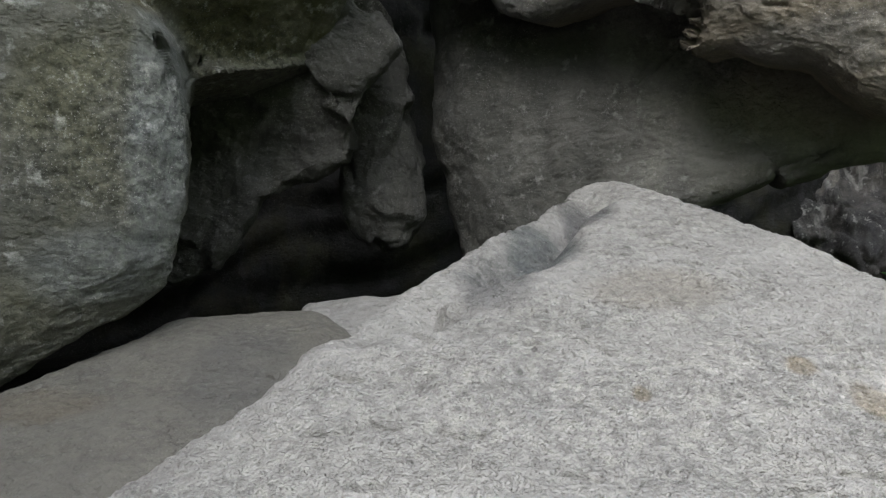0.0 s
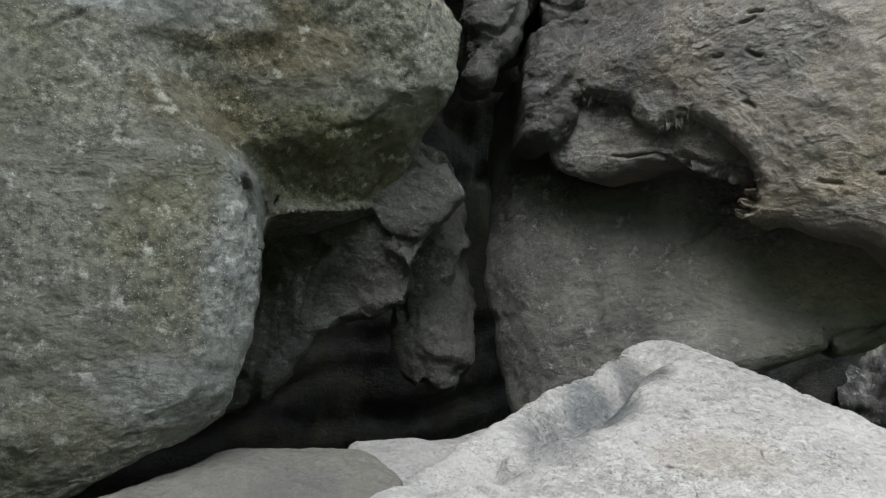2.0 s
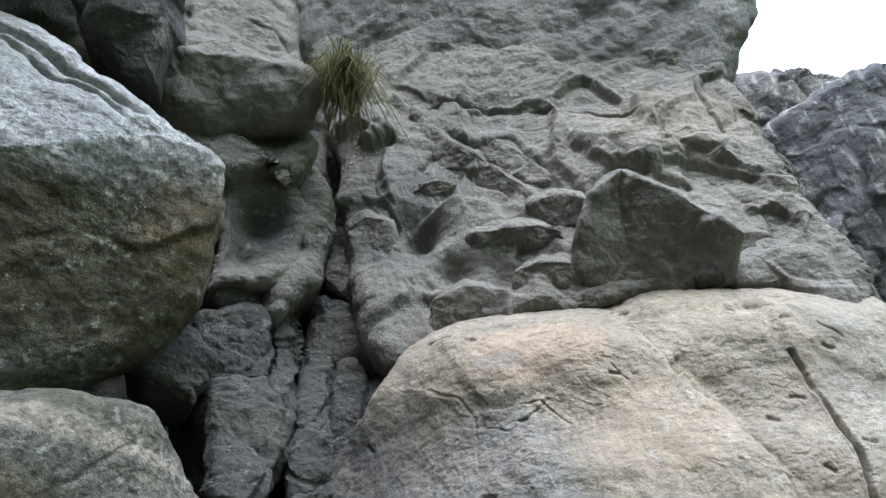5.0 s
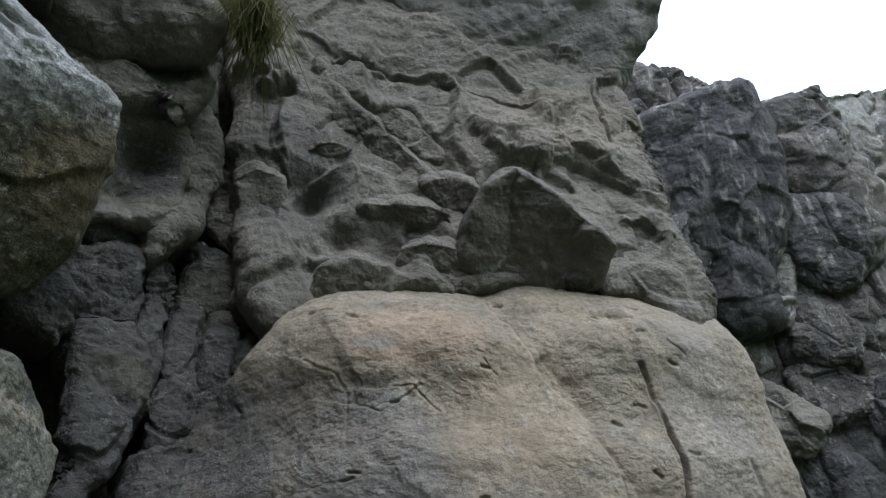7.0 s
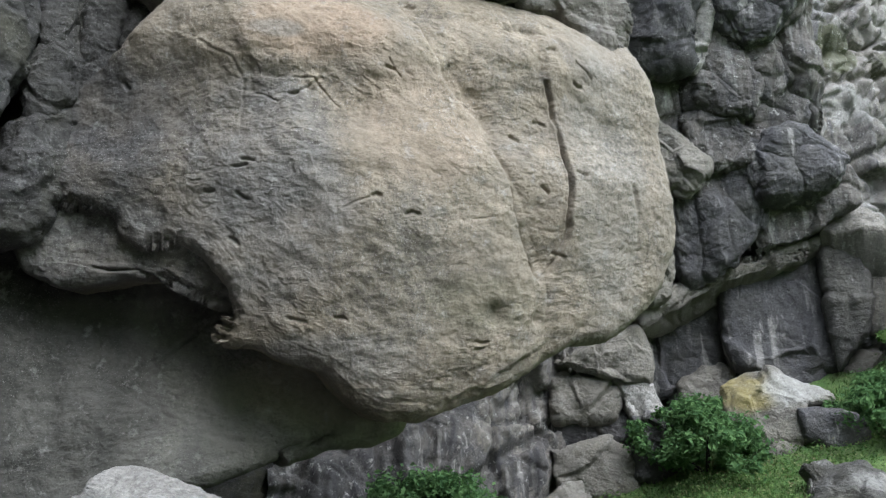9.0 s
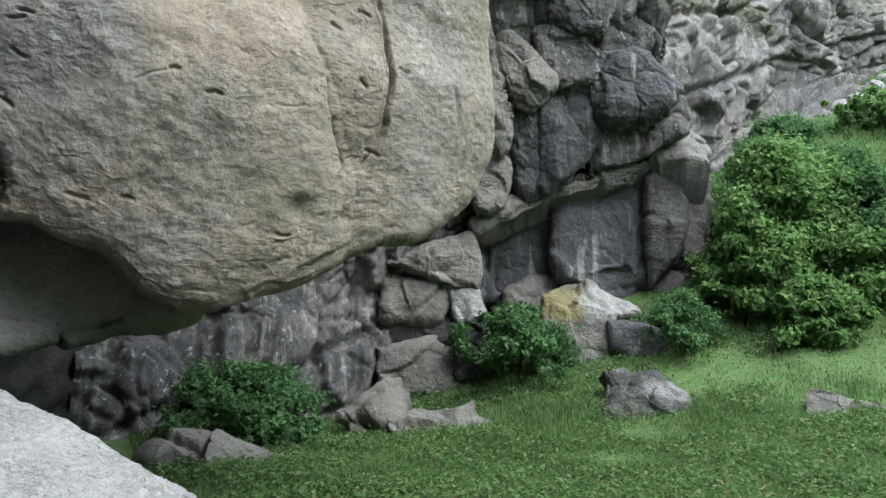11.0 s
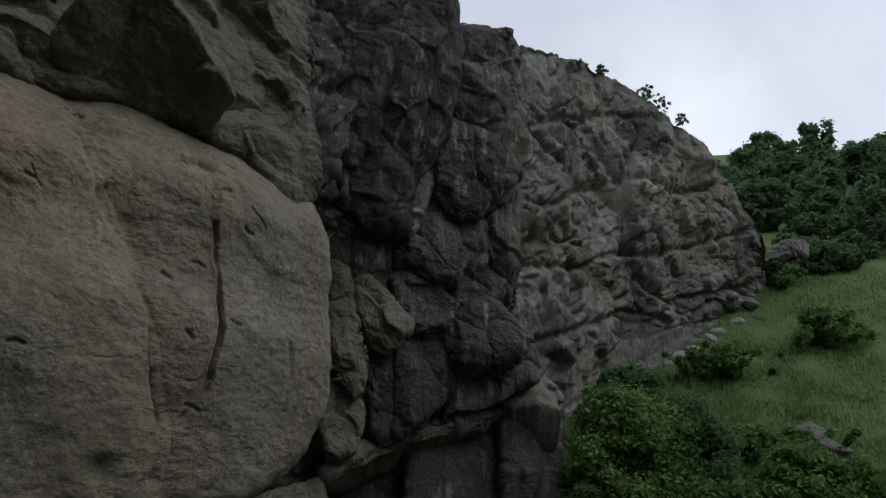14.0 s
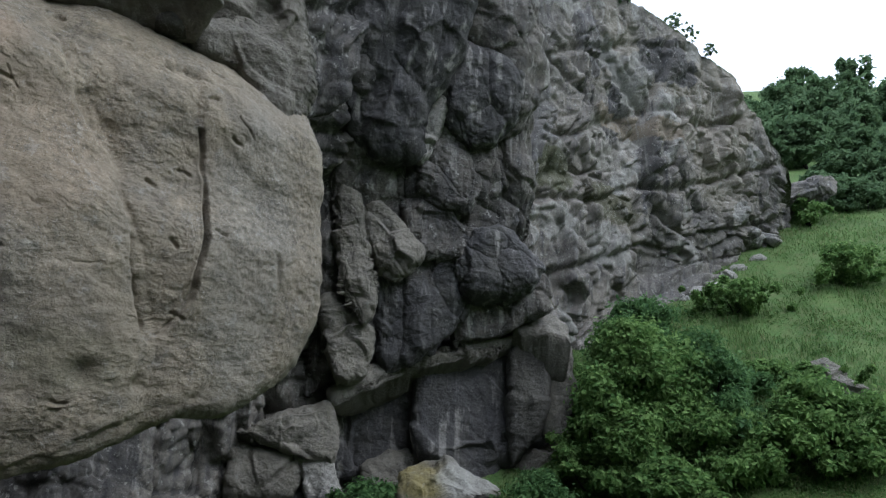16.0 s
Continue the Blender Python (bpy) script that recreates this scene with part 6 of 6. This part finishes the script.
rock('boulder', (7.89, 7.93, 1.72), -45, -25,
     [(-0.55, -0.3), (-0.24, 0.04), (0.24, 0.27), (0.44, 0.09), (0.41, -0.3), (-0.15, -0.42)],
     mat=KNOB, label='pale block leaning at the cliff foot', front=0.08000000000000002, rim=0.2, edge=0.3, back=0.5, rough=0.06, facets=0.03, tilt=0.4, fscale=1.4, around=260, inward=100, seed=73)
rock('boulder', (10.36, 2.44, 1.75), -70, -35,
     [(-0.37, 0.03), (0.07, 0.1), (0.44, 0.13), (0.79, 0.08), (0.64, -0.14), (0.23, -0.11), (-0.15, -0.24)],
     mat=KNOB, label='pale rock showing through the turf', front=0.04000000000000001, rim=0.1, edge=0.3, back=0.5, rough=0.06, facets=0.03, tilt=0.4, fscale=1.4, around=260, inward=100, seed=74)


# ---- plants ----
def blades(name, x, y, z, height, lean, width, mat, label, category, seed, kind="stuff", droop=0.35):
    """Bent blades of grass, each of two faces."""
    rng = np.random.default_rng(seed)
    n = len(x)
    turn, fall = rng.uniform(0, 2 * np.pi, n), rng.uniform(0.1, 1, n) * lean
    h = height * rng.uniform(0.5, 1.3, n)
    w = width * rng.uniform(0.6, 1.3, n)
    c, s = np.cos(turn), np.sin(turn)
    foot = np.stack([x, y, z - 0.02], 1)
    across = np.stack([-s, c, 0 * s], 1) * w[:, None]
    mid = foot + np.stack([c * fall * h * 0.3, s * fall * h * 0.3, 0.6 * h], 1)
    tip = foot + np.stack([c * fall * h, s * fall * h, h * (1 - droop * fall)], 1)
    v = np.stack([foot - across, foot + across, mid + across * 0.7, mid - across * 0.7, tip], 1).reshape(-1, 3)
    b = np.arange(n)[:, None] * 5
    f = np.concatenate([b + [0, 1, 2], b + [0, 2, 3], b + [3, 2, 4]])
    me = mesh_of(name, v, f)
    me.materials.append(mat)
    return tagged(new(name, me), label, category, kind=kind)


def leaf_cloud(middles, reach, count, size, seed, flat=0.6):
    """Leaves, each a folded pair of triangles, thrown round the middles of clumps."""
    rng = np.random.default_rng(seed)
    who = rng.integers(0, len(middles), count)
    way = rng.normal(size=(count, 3))
    at = middles[who] + way * (reach[who] * 0.55)[:, None] * (1, 1, 0.8)
    way /= np.linalg.norm(way, axis=1, keepdims=True)
    out = way + rng.normal(size=(count, 3)) * 0.7 + (0, 0, flat)
    out /= np.linalg.norm(out, axis=1, keepdims=True)
    side = np.cross(out, rng.normal(size=(count, 3)))
    side /= np.linalg.norm(side, axis=1, keepdims=True)
    long = np.cross(out, side)
    k = (size * rng.uniform(0.6, 1.4, count))[:, None]
    v = np.stack([at - long * k, at + side * k * 0.5 + out * k * 0.12, at + long * k, at - side * k * 0.5 + out * k * 0.12], 1).reshape(-1, 3)
    b = np.arange(count)[:, None] * 4
    return v, np.concatenate([b + [0, 1, 2], b + [0, 2, 3]])


def bush(name, at, wide, tall, clumps, leaves, size, mat, label, seed, category="bush", stems=7, group=""):
    """Branches from one foot, and a crown of leafy clumps."""
    rng = np.random.default_rng(seed)
    empty = tagged(new(name), label, category, group)
    empty.matrix_world = pose(*at)
    th, r, h = rng.uniform(0, 2 * np.pi, clumps), np.sqrt(rng.uniform(0, 1, clumps)), rng.uniform(0.05, 1, clumps)
    swell = np.sqrt(np.clip(1 - (h - 0.3) ** 2 / 0.55, 0.05, 1)) * (0.72 + 0.22 * np.sin(3 * th + seed) + 0.18 * np.sin(5 * th + 6 * h + 2 * seed))
    mids = np.stack([np.cos(th) * r * wide * swell, np.sin(th) * r * wide * swell, h * tall], 1)
    reach = rng.uniform(0.06, 0.2, clumps) * min(wide, tall)
    v, f = leaf_cloud(mids, reach, leaves, size, seed)
    v[:, 2] = np.maximum(v[:, 2], -0.3)
    me = mesh_of("crown", v, f, False)
    me.materials.append(mat)
    crown = new("crown", me)
    crown.parent = empty
    for n in range(stems):
        curve = bpy.data.curves.new("branch", "CURVE")
        curve.dimensions, curve.bevel_depth, curve.bevel_resolution = "3D", 0.02 * tall, 1
        line = curve.splines.new("POLY")
        line.points.add(3)
        end = mids[rng.integers(clumps)] * 0.9
        for i in range(4):
            q = end * (i / 3) + rng.normal(size=3) * 0.04 * tall * (0 < i)
            line.points[i].co, line.points[i].radius = (*q, 1), 1 - 0.28 * i
        branch = new("branch", curve)
        curve.materials.append(BARK)
        branch.parent = empty
    return empty


def on_ground(x, y, drop=0.05):
    return float(x), float(y), float(rough_ground(np.array([float(x)]), np.array([float(y)]))[0]) - drop


rng = np.random.default_rng(4)
far = 5.5 + 24 * rng.uniform(0, 1, 420000) ** 1.5
bearing = np.radians(rng.uniform(28, 96, len(far)))
sx, sy = far * np.sin(bearing), far * np.cos(bearing)
sz = rough_ground(sx, sy)
tuft = layers(np.stack([sx, sy, 0 * sx], 1), 1.1, 3, 77)
blades("grass", sx, sy, sz, np.clip(0.1 + 0.12 * tuft, 0.035, 0.3), 1.0, 0.0045 * np.sqrt(np.maximum(1, far / 7)), GRASS, "long fresh green grass with some dry stalks", "grass", 8)
far = 5.5 + 14 * rng.uniform(0, 1, 120000) ** 1.3
bearing = np.radians(rng.uniform(28, 96, len(far)))
herbs = np.stack([far * np.sin(bearing), far * np.cos(bearing)], 1)
keep = layers(np.c_[herbs, 0 * far], 0.8, 3, 55) > -0.08
herbs = herbs[keep]
hz = rough_ground(herbs[:, 0], herbs[:, 1]) + 0.06
hv, hf = leaf_cloud(np.c_[herbs, hz], np.full(len(herbs), 0.1), 2 * len(herbs), 0.026, 61, 0.9)
weeds = new("weeds", mesh_of("weeds", hv, hf, False))
weeds.data.materials.append(GRASS)
tagged(weeds, "small broad-leaved weeds among the grass", "weeds", kind="stuff")

for bx, by, bw, bt, bs in ((12.2, 4.4, 0.9, 1.0, 21), (14.0, 3.0, 1.2, 1.6, 22), (13.4, 2.6, 1.1, 0.9, 23), (14.9, 4.4, 1.3, 1.5, 24), (12.0, 3.2, 0.8, 0.7, 25), (15.0, 3.2, 1.0, 0.8, 26)):
    bush("bush", on_ground(bx, by), bw, 1.25 * bt, 100, 20000, 0.05, LEAVES if bs % 2 else NETTLE, "loose leafy shrub crowding the cliff foot", bs, group="shrubs at the cliff foot")
bush("bush", on_ground(13.1, 3.9), 1.5, 2.4, 260, 80000, 0.05, LEAVES, "broad leafy green shrub at the foot of the cliff", 11)
bush("bush", on_ground(14.2, 1.4), 1.3, 1.4, 150, 34000, 0.05, LEAVES, "low green shrub on the grassy slope", 12)
bush("bush", on_ground(16.2, 2.2), 1.5, 0.55, 90, 18000, 0.045, LEAVES, "spreading green shrub on the grassy slope", 13)
bush("bush", on_ground(18.9, 3.5), 1.7, 0.7, 100, 18000, 0.05, LEAVES, "dense low shrub below the cliff", 18)
bush("bush", on_ground(21.2, 1.2), 1.2, 0.95, 80, 13000, 0.05, LEAVES, "rounded green shrub on the slope", 19)
bush("nettle_clump", on_ground(5.6, 7.9), 1.3, 1.05, 120, 17000, 0.04, NETTLE, "dark green nettles beside a flat rock", 14, "nettles")
bush("nettle_clump", on_ground(9.9, 6.9), 1.25, 1.0, 110, 15000, 0.045, NETTLE, "dark green nettles beneath the cliff", 15, "nettles")
bush("nettle_clump", on_ground(11.3, 4.9), 0.9, 0.8, 90, 9000, 0.04, NETTLE, "green nettles beside a broken boulder", 16, "nettles")
hill = np.random.default_rng(9)
for n in range(34):
    hx, hy = hill.uniform(27, 48), hill.uniform(-7, 10)
    big = hill.uniform(0.9, 1.9)
    bush("tree", on_ground(hx, hy), 1.1 * big, 1.7 * big, 60, 5000, 0.13, CANOPY, "small leafy tree on the hillside above", 30 + n, "tree", 4, "hillside trees")
for n in range(26):
    hx, hy = hill.uniform(38, 56), hill.uniform(-16, 8)
    big = hill.uniform(1.2, 2.1)
    bush("tree", on_ground(hx, hy), 1.2 * big, 1.7 * big, 50, 4500, 0.16, CANOPY, "small leafy tree on the hillside above", 160 + n, "tree", 4, "hillside trees")
for n in range(22):
    hx, hy = hill.uniform(25.5, 32), hill.uniform(-5, 3.0)
    bush("bush", on_ground(hx, hy), hill.uniform(0.7, 1.3), hill.uniform(0.6, 1.3), 50, 4500, 0.09, CANOPY, "low leafy shrub on the upper slope", 80 + n, "bush", 3, "slope shrubs")
for n in range(9):
    px = 17.6 + 0.55 * n + hill.uniform(-0.2, 0.2)
    stone = rock("stone", on_ground(px, 5.55 - 0.42 * (px - 17.6) + hill.uniform(-0.15, 0.1), 0.08), -60, -20, [(-0.22, -0.1), (-0.1, 0.14), (0.12, 0.17), (0.26, 0.02), (0.15, -0.14)], mat=PALE,
                 label="pale loose stone at the foot of the cliff", category="stone", front=0.04, rim=0.14, edge=0.12, back=0.2, rough=0.05, tilt=0.3, fscale=3, around=60, inward=24, seed=130 + n, group="loose stones")
    stone.scale = [hill.uniform(0.7, 1.5)] * 3
bush("bush", on_ground(24.6, 2.3), 0.7, 1.0, 20, 2500, 0.09, LEAVES, "small rounded dark shrub near the cliff end", 17)

tuft_rng = np.random.default_rng(5)
for spot, many, long in (((0.34, 3.42, 7.05), 800, 0.5), ((12.60, 5.50, 6.55), 300, 0.4)):
    at = tuft_rng.normal(size=(many, 3)) * (0.07, 0.05, 0.12) + spot
    blades("grass_tuft", at[:, 0], at[:, 1], at[:, 2], np.full(many, long), 1.0, 0.005, STRAW, "tuft of drooping dry grass growing from a rock joint", "grass", 6, "", 1.9)

for n, spot in enumerate(((17.2, 4.9, 15.95), (18.9, 4.2, 15.95), (19.3, 4.0, 15.8), (20.1, 3.6, 15.5), (16.3, 5.3, 15.7))):
    bush("bush", spot, 0.25 + 0.12 * (n % 3), 0.3 + 0.12 * (n % 2), 26, 900, 0.03, CANOPY, "small scraggly shrub on the cliff edge", 140 + n, "bush", 6, "cliff edge shrubs")
